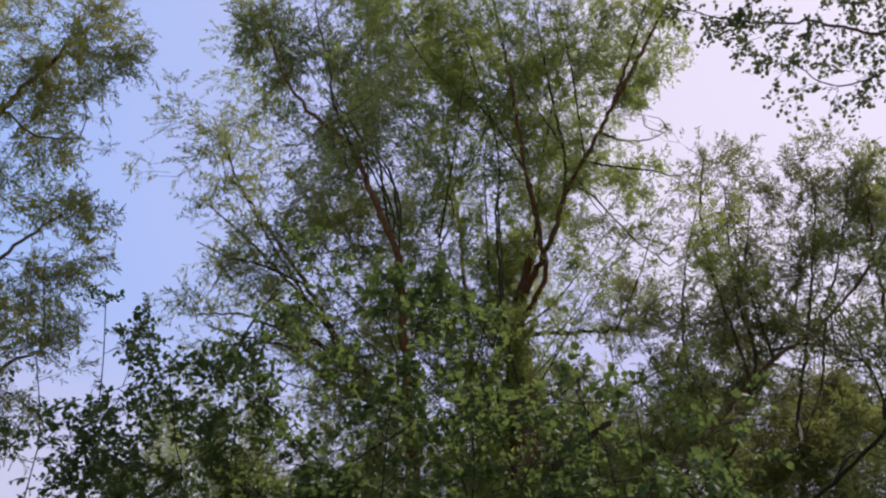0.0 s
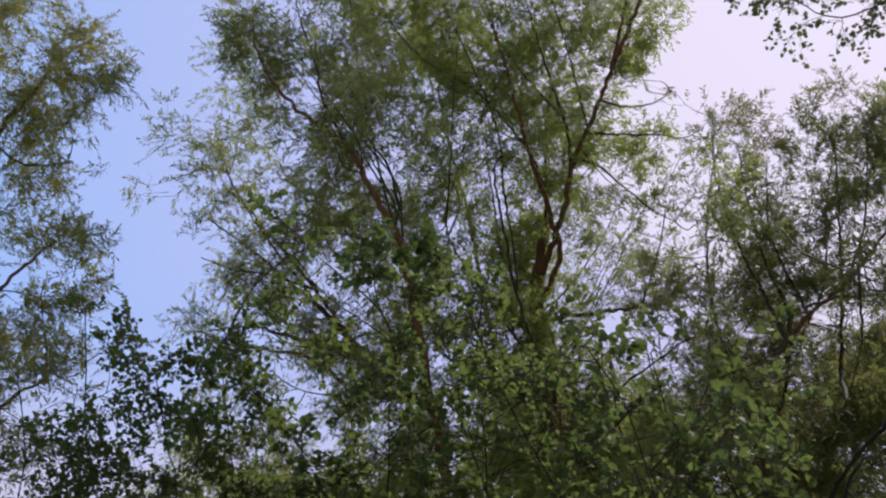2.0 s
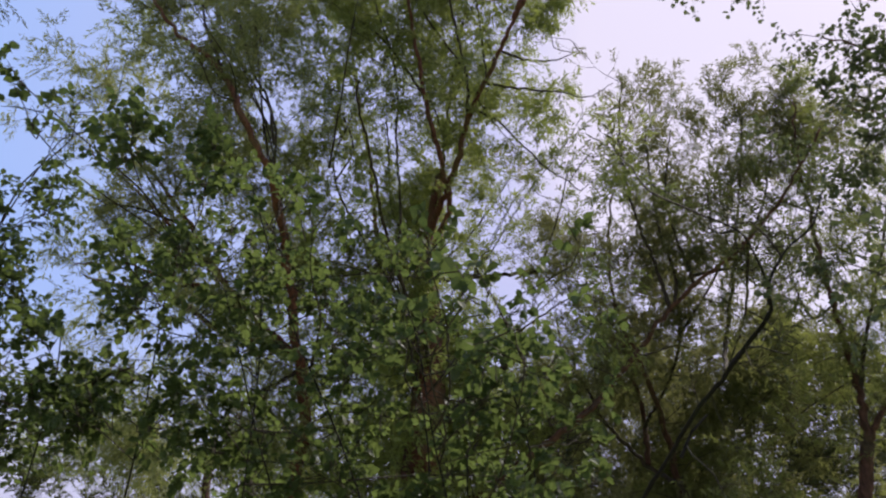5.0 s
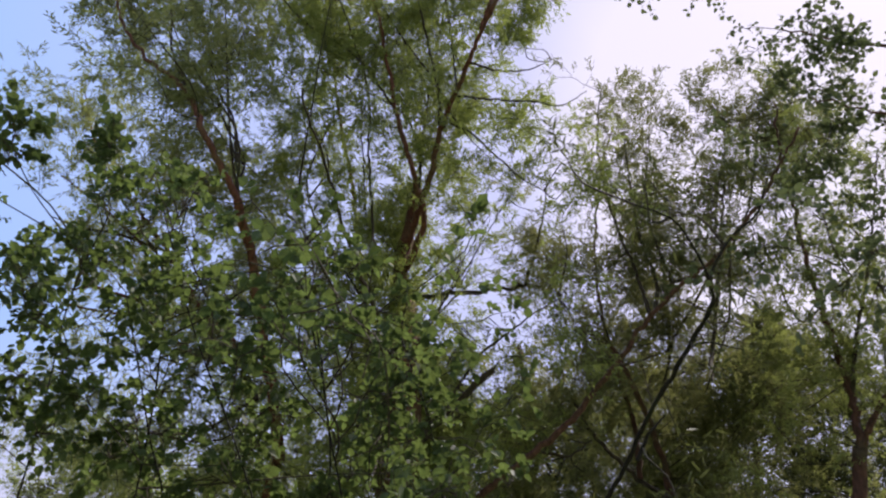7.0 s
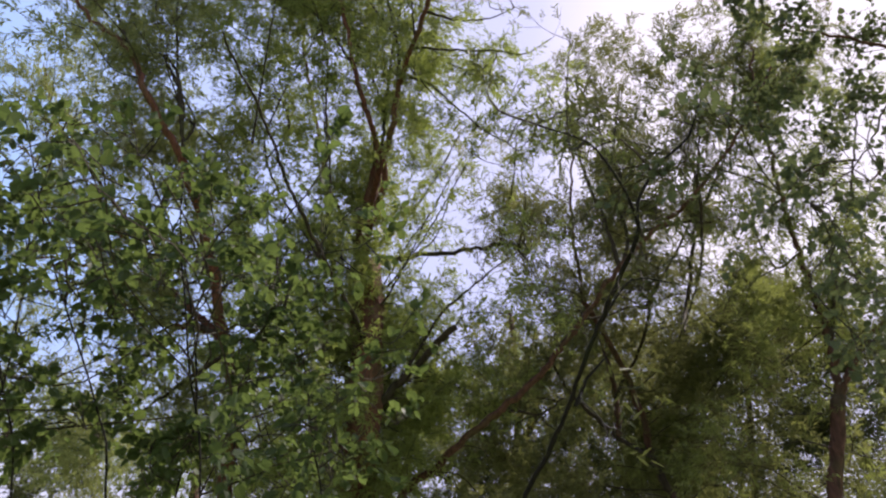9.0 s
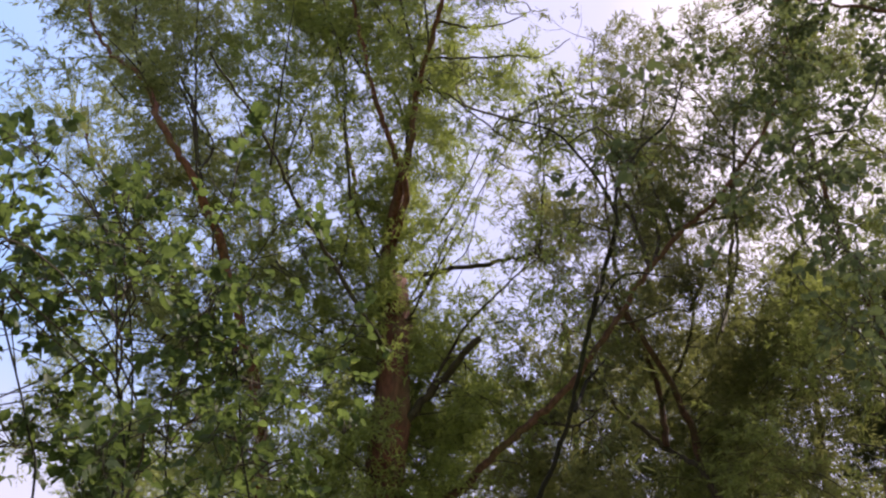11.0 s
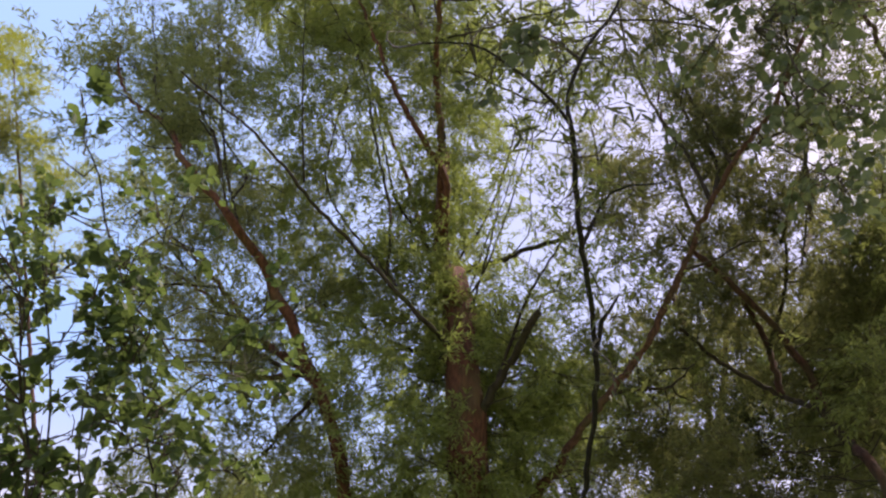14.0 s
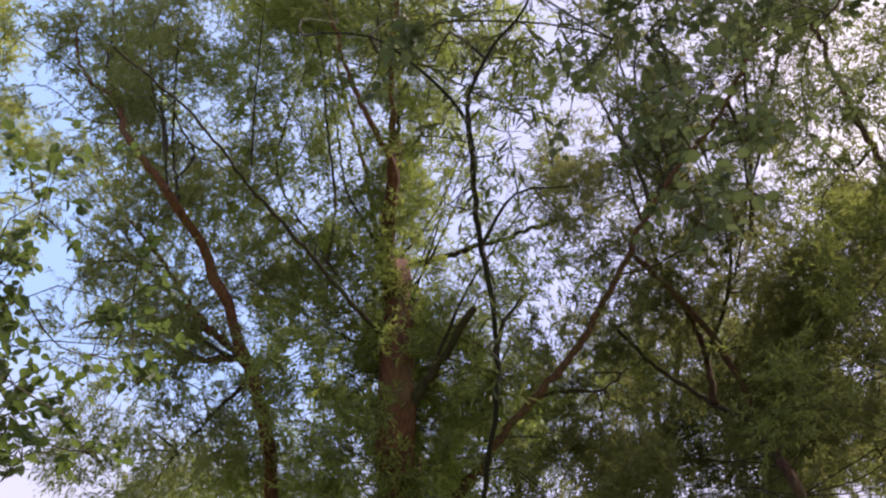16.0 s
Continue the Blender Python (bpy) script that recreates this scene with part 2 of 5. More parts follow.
def tube(line, radii, sides, rough, rng):
    """A closed limb round a line, with knots and uneven bark."""
    n = len(line)
    tang = np.gradient(line, axis=0)
    tang /= np.linalg.norm(tang, axis=1)[:, None] + 1e-9
    ref = np.array([0.37, 0.93, 0.05])
    u = np.cross(tang, ref)
    u /= np.linalg.norm(u, axis=1)[:, None] + 1e-9
    v = np.cross(tang, u)
    ang = np.arange(sides) * 2 * math.pi / sides
    lump = 1 + rough * (rng.rand(n, sides) - 0.5) + rough * 0.7 * np.sin(3 * ang[None] + 6 * rng.rand()) + rough * (rng.rand(n, 1) - 0.5)
    ring = np.cos(ang)[None, :, None] * u[:, None] + np.sin(ang)[None, :, None] * v[:, None]
    verts = (line[:, None] + ring * (radii[:, None] * lump)[..., None]).reshape(-1, 3)
    i, j = np.meshgrid(np.arange(n - 1), np.arange(sides), indexing="ij")
    a, b = i * sides + j, i * sides + (j + 1) % sides
    quads = np.stack([a, b, b + sides, a + sides], -1).reshape(-1, 4)
    # the broken or cut end is closed by a small hub of quads
    last = (n - 1) * sides
    hub = line[-1] + (verts[last:] - line[-1]) * 0.05 + tang[-1] * radii[-1] * 0.3
    tip = len(verts)
    ends = np.array([[last + k, last + (k + 1) % sides, tip + (k + 1) % sides, tip + k] for k in range(sides)])
    return np.vstack([verts, hub]), np.vstack([quads, ends])


def thin_tubes(starts, mids, ends, r0, r1):
    """Many three-sided twigs at once, each through three points."""
    n = len(starts)
    line = np.stack([starts, mids, ends], 1)
    d = ends - starts
    d /= np.linalg.norm(d, axis=1)[:, None] + 1e-9
    u = np.cross(d, np.array([0.31, 0.77, 0.55]))
    u /= np.linalg.norm(u, axis=1)[:, None] + 1e-9
    v = np.cross(d, u)
    ang = np.arange(3) * 2 * math.pi / 3
    ring = np.cos(ang)[None, :, None] * u[:, None] + np.sin(ang)[None, :, None] * v[:, None]
    rad = np.array([r0, (r0 + r1) / 2, r1])
    verts = (line[:, :, None] + ring[:, None] * rad[None, :, None, None]).reshape(-1, 3)
    base = np.array([[s * 3 + k, s * 3 + (k + 1) % 3, s * 3 + 3 + (k + 1) % 3, s * 3 + 3 + k] for s in range(2) for k in range(3)])
    return verts, (base[None] + 9 * np.arange(n)[:, None, None]).reshape(-1, 4)


def straws(starts, ends, r0, r1):
    """The finest twigs: three-sided, straight."""
    d = unit(ends - starts)
    u = unit(np.cross(d, np.array([0.31, 0.77, 0.55])))
    v = np.cross(d, u)
    ang = np.arange(3) * 2 * math.pi / 3
    ring = np.cos(ang)[None, :, None] * u[:, None] + np.sin(ang)[None, :, None] * v[:, None]
    verts = np.concatenate([starts[:, None] + ring * r0, ends[:, None] + ring * r1], 1).reshape(-1, 3)
    base = np.array([[k, (k + 1) % 3, 3 + (k + 1) % 3, 3 + k] for k in range(3)])
    return verts, (base[None] + 6 * np.arange(len(starts))[:, None, None]).reshape(-1, 4)


# leaf outlines: along, across, out of the plane
NARROW_V = np.array([[0, 0, 0], [0.42, 0.5, 0.22], [0.42, -0.5, 0.22], [1, 0, -0.12]])
NARROW_F = np.array([[0, 3, 1], [0, 2, 3]])
BROAD_V = np.array([[0, 0, 0], [0.32, 0, 0.0], [0.66, 0, -0.02], [1.02, 0, -0.12], [0.10, 0.34, 0.08], [0.40, 0.5, 0.12], [0.76, 0.3, 0.03],
                    [0.10, -0.34, 0.08], [0.40, -0.5, 0.12], [0.76, -0.3, 0.03]])
ROUND_V = np.array([[0, 0, 0], [0.5, 0, -0.02], [1.0, 0, -0.12], [0.18, 0.40, 0.09], [0.62, 0.46, 0.08], [0.18, -0.40, 0.09], [0.62, -0.46, 0.08]])
ROUND_F = np.array([[0, 1, 3], [3, 1, 4], [1, 2, 4], [0, 5, 1], [5, 6, 1], [1, 6, 2]])
BROAD_F = np.array([[0, 1, 4], [4, 1, 5], [1, 2, 5], [5, 2, 6], [2, 3, 6], [0, 7, 1], [7, 8, 1], [1, 8, 2], [8, 9, 2], [2, 9, 3]])


class Tree:
    """One tree or bush: limbs are laid first, then sprays of twigs and leaves grow from them."""

    def __init__(self, name, label, leaf, bark, seed, broad=False, category="tree", singles=0, group=""):
        self.name, self.label, self.leaf, self.bark, self.broad = name, label, leaf, bark, broad
        self.category, self.singles, self.group = category, singles, group
        self.rng = np.random.RandomState(seed)
        self.limbs, self.masses, self.points = [], [], []

    def limb(self, points, r0, r1, name="limb"):
        line = glide(points, max(0.06, 1.6 * r0 if r0 > 0.1 else 0.09))
        if r0 > 0.01:
            wob = self.rng.randn(len(line), 3) * min(0.014, r0 * 0.25)
            wob[:1] = wob[-1:] = 0
            line = line + wob
        s = np.linspace(0, 1, len(line))
        radii = r0 + (r1 - r0) * s**0.8
        if points[0][2] < 0:
            radii = radii * (1 + 0.55 * np.exp(-np.clip(line[:, 2], 0, 9) / 0.35))
        self.limbs.append((name, line, radii))
        self.points.append(line[len(line) // 5 :])

    def sprays(self, masses, density=1.0):
        self.masses += [(*m, density) for m in masses]

    def dress(self, step, reach, r, density, lowest=4.0, names=("limb", "bough")):
        """Small sprays all along the limbs, and shoots on the trunk where it is named."""
        for name, line, radii in list(self.limbs):
            if name not in names:
                continue
            gone = np.r_[0, np.cumsum(np.linalg.norm(np.diff(line, axis=0), axis=1))]
            for s in np.arange(0.25 * gone[-1], gone[-1], step):
                p = np.array([np.interp(s, gone, line[:, k]) for k in range(3)])
                if p[2] < lowest:
                    continue
                p = p + unit(self.rng.randn(3)) * reach * self.rng.uniform(0.2, 1.0)
                self.masses.append((*p, r * self.rng.uniform(0.6, 1.3), density * (0.8 if p[2] > 11.5 else 1.0)))

    def finish(self):
        rng, k = self.rng, self.leaf
        first = self.limbs[0][1][0]
        base = Vector((float(first[0]), float(first[1]), max(0.0, float(first[2]))))
        root = new(self.name)
        root.location = base
        tagged(root, self.label, self.category, self.group)
        off = np.array(base)
        for name, line, radii in self.limbs:
            sides = 14 if radii[0] > 0.1 else 9 if radii[0] > 0.03 else 6
            v, q = tube(line, radii, sides, 0.16 if radii[0] > 0.1 else 0.12, rng)
            # thin limbs take the darker silhouette colour
            me = raw_mesh(name, v - off, q, BARK_THIN if self.bark is not BARK_SILHOUETTE and (radii[0] < 0.04 or name == "branch") else self.bark, True)
            part(name, me, root)
        if not self.masses:
            return root
        cloud = np.vstack(self.points)
        tw, lp, lt, fine, long = [], [], [], [], []
        area = 0.32 * k["size"] * k["wide"] * (1.25 if self.broad else 1.0)
        for x, y, z, r, density in self.masses:
            if not self.broad:
                r, density = r * 1.75, density * 0.29
            c = np.array([x, y, z])
            d = cloud - c
            score = np.linalg.norm(d, axis=1) + 0.8 * np.clip(d[:, 2], 0, None)
            a = cloud[int(np.argmin(score))]
            gap = np.linalg.norm(c - a)
            thick = 0.006 if self.broad else 0.010
            if gap > 0.6:
                sway = [a + (c - a) * f + rng.randn(3) * 0.09 * gap * math.sin(3.1 * f) + np.array([0, 0, 0.3 * gap * f * (1 - f)]) for f in (0.3, 0.65)]
                line = glide([a, *sway, c], 0.12)
                long.append(tube(line, np.linspace(thick, 0.003, len(line)), 4, 0.2, rng))
            else:
                bend = (a + c) / 2 + np.array([0, 0, 0.12 * gap]) + rng.randn(3) * 0.14 * gap
                tw.append((a[None], bend[None], c[None], 0.7 * thick, 0.003))
            # ribs leave the branchlet on all sides, the leafy twigs leave the ribs
            out = unit(unit(c - a) * min(1.0, gap / r) + rng.randn(3) * 0.35 + [0, 0, 0.45])
            tip = c + out * r * 0.8
            tw.append((c[None], (c + tip)[None] / 2 + rng.randn(1, 3) * 0.04 * r, tip[None], 0.004, 0.002))
            nr = max(4, int(9 * min(1.0, density)))
            f = rng.uniform(-0.9, 0.6, nr)[:, None]
            rib_s = c + out * r * f
            rib_d = unit(out * 0.7 + unit(np.cross(out, rng.randn(nr, 3))) * 0.9 + [0, 0, 0.1])
            rib_e = rib_s + rib_d * r * rng.uniform(0.5, 1.1, nr)[:, None] - np.array([0, 0, 0.05]) * r
            rib_m = (rib_s + rib_e) / 2 + rng.randn(nr, 3) * 0.05 * r + np.array([0, 0, 0.04]) * r
            tw.append((rib_s, rib_m, rib_e, 0.0042, 0.0018))
            rib_s, rib_m, rib_e = np.vstack([rib_s, c[None]]), np.vstack([rib_m, (c + tip)[None] / 2]), np.vstack([rib_e, tip[None]])
            rib_d = np.vstack([rib_d, out[None]])
            leaves = density * k["cover"] * math.pi * r * r / area
            mean = max(0.14, k["shoot"] * r)
            nt = max(6, int(leaves / max(1.0, k["per_m"] * mean)))
            pick = rng.randint(0, nr + 1, nt)
            f = rng.uniform(0.05, 1.0, nt)[:, None]
            s = rib_s[pick] * (1 - f) ** 2 + 2 * rib_m[pick] * f * (1 - f) + rib_e[pick] * f**2 + rng.randn(nt, 3) * k["loose"] * r
            d = unit(rib_d[pick] * 0.8 + unit(rng.randn(nt, 3)) * 0.8 + [0, 0, 0.08])
            ln = mean * rng.uniform(0.45, 1.5, nt)[:, None]
            e = s + d * ln - np.array([0, 0, 1]) * k["droop"] * ln
            m = s + d * ln * 0.55 - np.array([0, 0, 1]) * k["droop"] * 0.15 * ln
            fine.append((s[::2], e[::2]))
            for q in range(nt):
                n = max(2, int(k["per_m"] * float(ln[q, 0])))
                g = np.linspace(0.06, 1.0, n)[:, None] + rng.uniform(-0.02, 0.02, (n, 1))
                if self.broad:
                    g = 0.35 + 0.65 * g
                lp.append(s[q] * (1 - g) ** 2 + 2 * m[q] * g * (1 - g) + e[q] * g**2)
                along = unit((m[q] - s[q]) * (1 - g) + (e[q] - m[q]) * g)
                # leaves leave the shoot in turn all round it, swept towards its tip
                a1 = unit(np.cross(along, np.array([0.31, 0.77, 0.55])))
                a2 = np.cross(along, a1)
                spin = np.arange(n)[:, None] * 2.4 + rng.uniform(0, 6.28)
                lt.append(along * k["sweep"] + (np.cos(spin) * a1 + np.sin(spin) * a2) * 0.7)
        vs, fs, at = [], [], 0
        for a, b, c, r0, r1 in tw:
            v, f = thin_tubes(a, b, c, r0, r1)
            vs.append(v)
            fs.append(f + at)
            at += len(v)
        for v, f in long:
            vs.append(v)
            fs.append(f + at)
            at += len(v)
        for a, b in fine:
            v, f = straws(a, b, 0.0022, 0.001)
            vs.append(v)
            fs.append(f + at)
            at += len(v)
        part("brushwood", raw_mesh("brushwood", np.vstack(vs) - off, np.vstack(fs), BARK_THIN), root, kind="stuff")
        pos, tang = np.vstack(lp), np.vstack(lt)
        n = len(pos)
        ld = unit(tang + unit(rng.randn(n, 3)) * k["toss"] - np.array([0, 0, 0.2]))
        side = unit(np.cross(ld, unit(rng.randn(n, 3) * (0.4 if self.broad else 0.75) + [0, 0, 1.0])))
        up = np.cross(side, ld)
        size = k["size"] * rng.uniform(0.55, 1.25, n)
        wide = size * k["wide"] / k["size"] * rng.uniform(0.8, 1.2, n)
        tv, tf = (ROUND_V, ROUND_F) if self.broad else (NARROW_V, NARROW_F)
        single = np.zeros(n, bool)
        if self.singles:
            single[rng.choice(n, min(self.singles, n), replace=False)] = True
            one = raw_mesh("leaf", BROAD_V * [1, k["wide"] / k["size"], k["wide"] / k["size"]], BROAD_F, k["one"])
            for i in np.nonzero(single)[0]:
                ob = part("leaf", one, root)
                m = Matrix((ld[i], side[i], up[i])).transposed() * float(size[i])
                ob.matrix_local = Matrix.Translation(Vector(pos[i] - off)) @ m.to_4x4()
        keep = ~single
        v = pos[keep][:, None] - off + ld[keep][:, None] * (tv[None, :, :1] * size[keep][:, None, None])
        v = v + side[keep][:, None] * (tv[None, :, 1:2] * wide[keep][:, None, None]) + up[keep][:, None] * (tv[None, :, 2:] * wide[keep][:, None, None])
        f = tf[None] + len(tv) * np.arange(keep.sum())[:, None, None]
        part("crown", raw_mesh("crown", v.reshape(-1, 3), f.reshape(-1, 3), k["mat"]), root, kind="stuff")
        return root


# ---- ground ----
bm = bmesh.new()
bmesh.ops.create_grid(bm, x_segments=60, y_segments=60, size=1.0)
for v in bm.verts:
    r = max(abs(v.co.x), abs(v.co.y))
    s = 14 + 3000 * r**4
    v.co.x, v.co.y = v.co.x * s, v.co.y * s
    d = math.hypot(v.co.x, v.co.y)
    v.co.z = 0.06 * noise.noise(Vector((v.co.x * 0.4, v.co.y * 0.4, 0))) * min(1, 40 / (d + 1))
me = bpy.data.meshes.new("ground")
bm.to_mesh(me)
bm.free()
me.materials.append(ground_material())
tagged(new("ground", me), "rough meadow grass under the trees, unseen, coloured pale to bounce light", "ground", kind="structure")

# ---- trees ----

# the leaning willow
willow_a = Tree("willow_tree", "tall leaning willow with reddish bark and narrow grey-green leaves", WILLOW_SILVER, BARK_RED, 11, group="willows of the thicket")
willow_a.limb([(-0.70, 12.59, -0.10), (-0.42, 11.77, 3.24), (-0.24, 11.13, 6.46), (-0.06, 10.67, 6.86), (-0.12, 10.41, 7.39), (-0.16, 10.13, 7.71),
    (-0.23, 9.61, 8.25), (-0.25, 8.98, 8.73), (-0.27, 8.34, 8.92)], 0.15, 0.052, "trunk")
willow_a.limb([(-0.27, 8.34, 8.92), (-0.64, 7.78, 9.56), (-1.01, 7.73, 10.38), (-1.76, 7.70, 11.26), (-2.31, 7.59, 12.20), (-2.58, 7.51, 13.14),
    (-2.65, 7.50, 13.84)], 0.048, 0.011)
willow_a.limb([(-0.91, 7.71, 10.21), (-1.31, 7.56, 11.15), (-1.48, 7.49, 11.99), (-1.76, 7.41, 12.94), (-1.95, 7.33, 13.78)], 0.024, 0.008)
willow_a.limb([(-0.27, 8.58, 8.85), (-0.55, 8.38, 10.02), (-0.80, 8.23, 11.39), (-1.03, 8.06, 12.82), (-1.18, 7.90, 14.14), (-1.31, 7.84, 15.03)],
    0.022, 0.008)
willow_a.limb([(-0.27, 8.34, 8.92), (-0.30, 8.02, 9.66), (-0.68, 7.99, 10.47), (-1.27, 7.93, 11.43), (-1.59, 7.91, 12.15), (-1.87, 7.91, 12.79),
    (-2.10, 7.90, 13.34)], 0.016, 0.006)
willow_a.limb([(-0.29, 8.14, 9.39), (-0.43, 8.01, 10.05), (-0.77, 7.93, 10.81), (-1.01, 7.82, 11.72), (-1.07, 7.77, 12.26), (-1.11, 7.71, 12.70)],
    0.022, 0.006)
willow_a.limb([(-0.16, 10.17, 7.67), (-0.76, 10.34, 8.35), (-1.22, 10.24, 8.85), (-1.72, 10.06, 9.61), (-2.15, 9.91, 10.23), (-2.92, 9.68, 11.22),
    (-3.39, 9.50, 11.98), (-3.70, 9.27, 12.88)], 0.055, 0.01)
willow_a.limb([(-1.88, 10.00, 9.84), (-2.50, 9.71, 9.96), (-3.14, 9.69, 10.15), (-3.62, 9.64, 10.39)], 0.025, 0.008)
willow_a.limb([(-0.93, 10.30, 8.54), (-1.61, 10.10, 8.85), (-2.14, 10.08, 9.02), (-2.77, 10.03, 9.28), (-3.46, 10.06, 9.28)], 0.045, 0.01)
willow_a.limb([(-0.35, 10.22, 7.89), (-1.25, 10.28, 8.22), (-1.92, 10.16, 8.72), (-2.65, 10.14, 8.93), (-3.25, 10.11, 9.12)], 0.05, 0.01)
willow_a.limb([(-0.15, 10.27, 7.58), (-0.63, 10.30, 7.23), (-1.19, 10.46, 6.94)], 0.03, 0.012)
willow_a.limb([(-0.57, 10.29, 8.14), (-1.13, 10.13, 8.70), (-1.67, 9.96, 9.31), (-2.69, 9.70, 10.34), (-3.63, 9.51, 11.12)], 0.04, 0.01)
willow_a.limb([(-0.40, 8.49, 9.40), (-0.47, 8.68, 10.11), (-0.82, 8.57, 10.79), (-1.03, 8.49, 11.30), (-1.40, 8.40, 11.87), (-1.81, 8.31, 12.54),
    (-2.15, 8.21, 13.17)], 0.018, 0.007, "branch")
willow_a.limb([(-0.28, 8.20, 9.23), (-0.51, 8.21, 9.99), (-0.74, 8.16, 10.56), (-0.82, 8.10, 11.16), (-0.71, 8.04, 11.81), (-0.57, 7.98, 12.49)],
    0.014, 0.005, "branch")
willow_a.limb([(-0.79, 8.12, 10.94), (-0.98, 8.09, 11.58), (-1.14, 8.07, 12.06), (-1.32, 8.05, 12.56)], 0.014, 0.005, "branch")
willow_a.limb([(-0.25, 10.20, 7.78), (-0.76, 10.17, 8.14), (-1.21, 10.06, 8.59), (-1.47, 9.93, 9.06), (-1.83, 9.82, 9.50), (-2.24, 9.67, 10.06),
    (-2.63, 9.51, 10.63), (-3.04, 9.35, 11.24), (-3.39, 9.26, 11.60)], 0.032, 0.008, "branch")
willow_a.limb([(-1.16, 10.07, 8.55), (-1.66, 10.04, 8.79), (-2.11, 10.05, 8.86), (-2.50, 10.00, 9.14)], 0.02, 0.007, "branch")
willow_a.limb([(-0.45, 8.63, 9.96), (-0.85, 8.96, 10.67), (-1.11, 8.93, 11.19), (-1.46, 8.93, 11.52), (-1.85, 8.96, 11.76)], 0.016, 0.005, "branch")
willow_a.limb([(-1.16, 10.27, 8.19), (-1.57, 10.32, 8.16), (-2.14, 10.30, 8.35), (-2.66, 10.22, 8.80)], 0.014, 0.005, "branch")
willow_a.sprays([(-1.93, 7.84, 11.89, 0.41)], 0.1)
willow_a.sprays([(-4.85, 9.65, 12.22, 0.36), (-0.98, 8.95, 12.13, 0.43)], 0.2)
willow_a.sprays([(-1.53, 8.60, 12.42, 0.56)], 0.3)
willow_a.sprays([(-4.00, 9.08, 12.35, 0.62), (-2.07, 8.48, 13.21, 0.66), (-3.01, 8.71, 12.18, 0.66), (-3.40, 9.43, 13.02, 0.62), (-2.59, 9.70, 9.86,
    0.60), (-3.01, 9.58, 9.91, 0.60), (-3.74, 10.73, 8.09, 0.53), (-0.91, 9.89, 9.54, 0.38), (-1.02, 9.50, 9.10, 0.38), (-1.71, 10.61, 6.42, 0.41),
    (-1.53, 10.58, 7.00, 0.41), (-1.30, 6.62, 9.28, 0.38), (-0.81, 5.95, 9.32, 0.38)], 0.4)
willow_a.sprays([(-3.49, 9.60, 11.89, 0.74), (-1.98, 10.21, 9.02, 0.41), (-1.87, 10.66, 9.34, 0.41), (-2.89, 10.51, 8.54, 0.41), (-2.04, 9.79, 10.48,
    0.39), (-2.11, 9.36, 10.61, 0.39), (-0.08, 10.16, 8.93, 0.34), (0.18, 9.97, 8.80, 0.34), (-0.39, 10.77, 9.64, 0.33), (-0.60, 10.57, 10.00, 0.33),
    (-0.82, 10.49, 9.93, 0.33), (-0.52, 9.31, 10.30, 0.32), (-0.92, 9.60, 10.31, 0.32), (-0.36, 9.50, 10.42, 0.32), (-2.54, 10.32, 7.74, 0.38),
    (-2.40, 10.64, 7.89, 0.38), (-2.59, 10.24, 7.42, 0.38), (-0.63, 10.57, 7.09, 0.40), (-2.79, 7.43, 12.91, 0.30), (-2.88, 7.58, 13.17, 0.30),
    (-2.65, 7.82, 12.83, 0.30)], 0.5)
willow_a.sprays([(-1.54, 9.23, 10.90, 0.55), (-1.43, 9.09, 11.16, 0.55), (-1.62, 9.53, 11.08, 0.47), (-0.57, 9.71, 11.25, 0.47), (-1.58, 9.59, 11.90,
    0.47), (-0.71, 9.83, 7.77, 0.39), (-2.99, 8.58, 14.95, 0.77)], 0.6)
willow_a.sprays([(-0.77, 9.91, 7.85, 0.26), (-1.06, 10.21, 8.38, 0.26)], 0.7)
willow_a.sprays([(-0.74, 10.08, 6.83, 0.49), (-1.07, 9.56, 7.52, 0.49), (-1.05, 10.22, 7.15, 0.49), (-1.56, 10.40, 6.75, 0.34), (-2.48, 10.09, 6.84,
    0.34), (-2.12, 10.17, 7.18, 0.34), (-0.96, 10.79, 9.61, 0.37), (-0.64, 10.84, 9.79, 0.37), (-1.02, 10.75, 9.38, 0.37), (-1.52, 9.77, 10.47,
    0.50), (-1.42, 9.40, 10.48, 0.50), (-1.72, 9.48, 10.68, 0.50), (-2.72, 7.70, 12.86, 0.36), (-2.36, 8.37, 12.76, 0.36), (-2.51, 7.81, 13.00,
    0.36), (-2.19, 11.49, 7.57, 0.56), (-2.67, 11.99, 7.55, 0.56), (-2.46, 11.76, 7.54, 0.56)], 0.9)
willow_a.dress(0.6, 0.6, 0.42, 0.45)
willow_a.dress(0.6, 0.35, 0.26, 0.5, 6.0, ("trunk",))

# the big upright willow
willow_b = Tree("willow_tree", "big upright willow with furrowed red-brown trunk and feathery foliage", WILLOW, BARK_RED, 12, group="willows of the thicket")
willow_b.limb([(0.86, 12.41, -0.10), (1.08, 11.79, 2.86), (1.26, 11.39, 5.82), (1.36, 11.12, 6.59), (1.42, 10.86, 7.63), (1.40, 10.89, 8.61), (1.37,
    10.70, 9.20)], 0.26, 0.2, "trunk")
willow_b.limb([(1.40, 10.89, 8.61), (1.37, 10.70, 9.20), (1.35, 10.55, 9.68), (1.65, 10.17, 10.96)], 0.12, 0.08, "leader")
willow_b.limb([(1.37, 10.58, 9.55), (1.76, 9.95, 9.98), (1.71, 9.64, 10.35), (1.63, 9.33, 10.61), (1.48, 9.01, 11.26), (1.35, 8.67, 12.09), (1.19,
    8.28, 13.11), (0.94, 7.80, 14.46)], 0.05, 0.015)
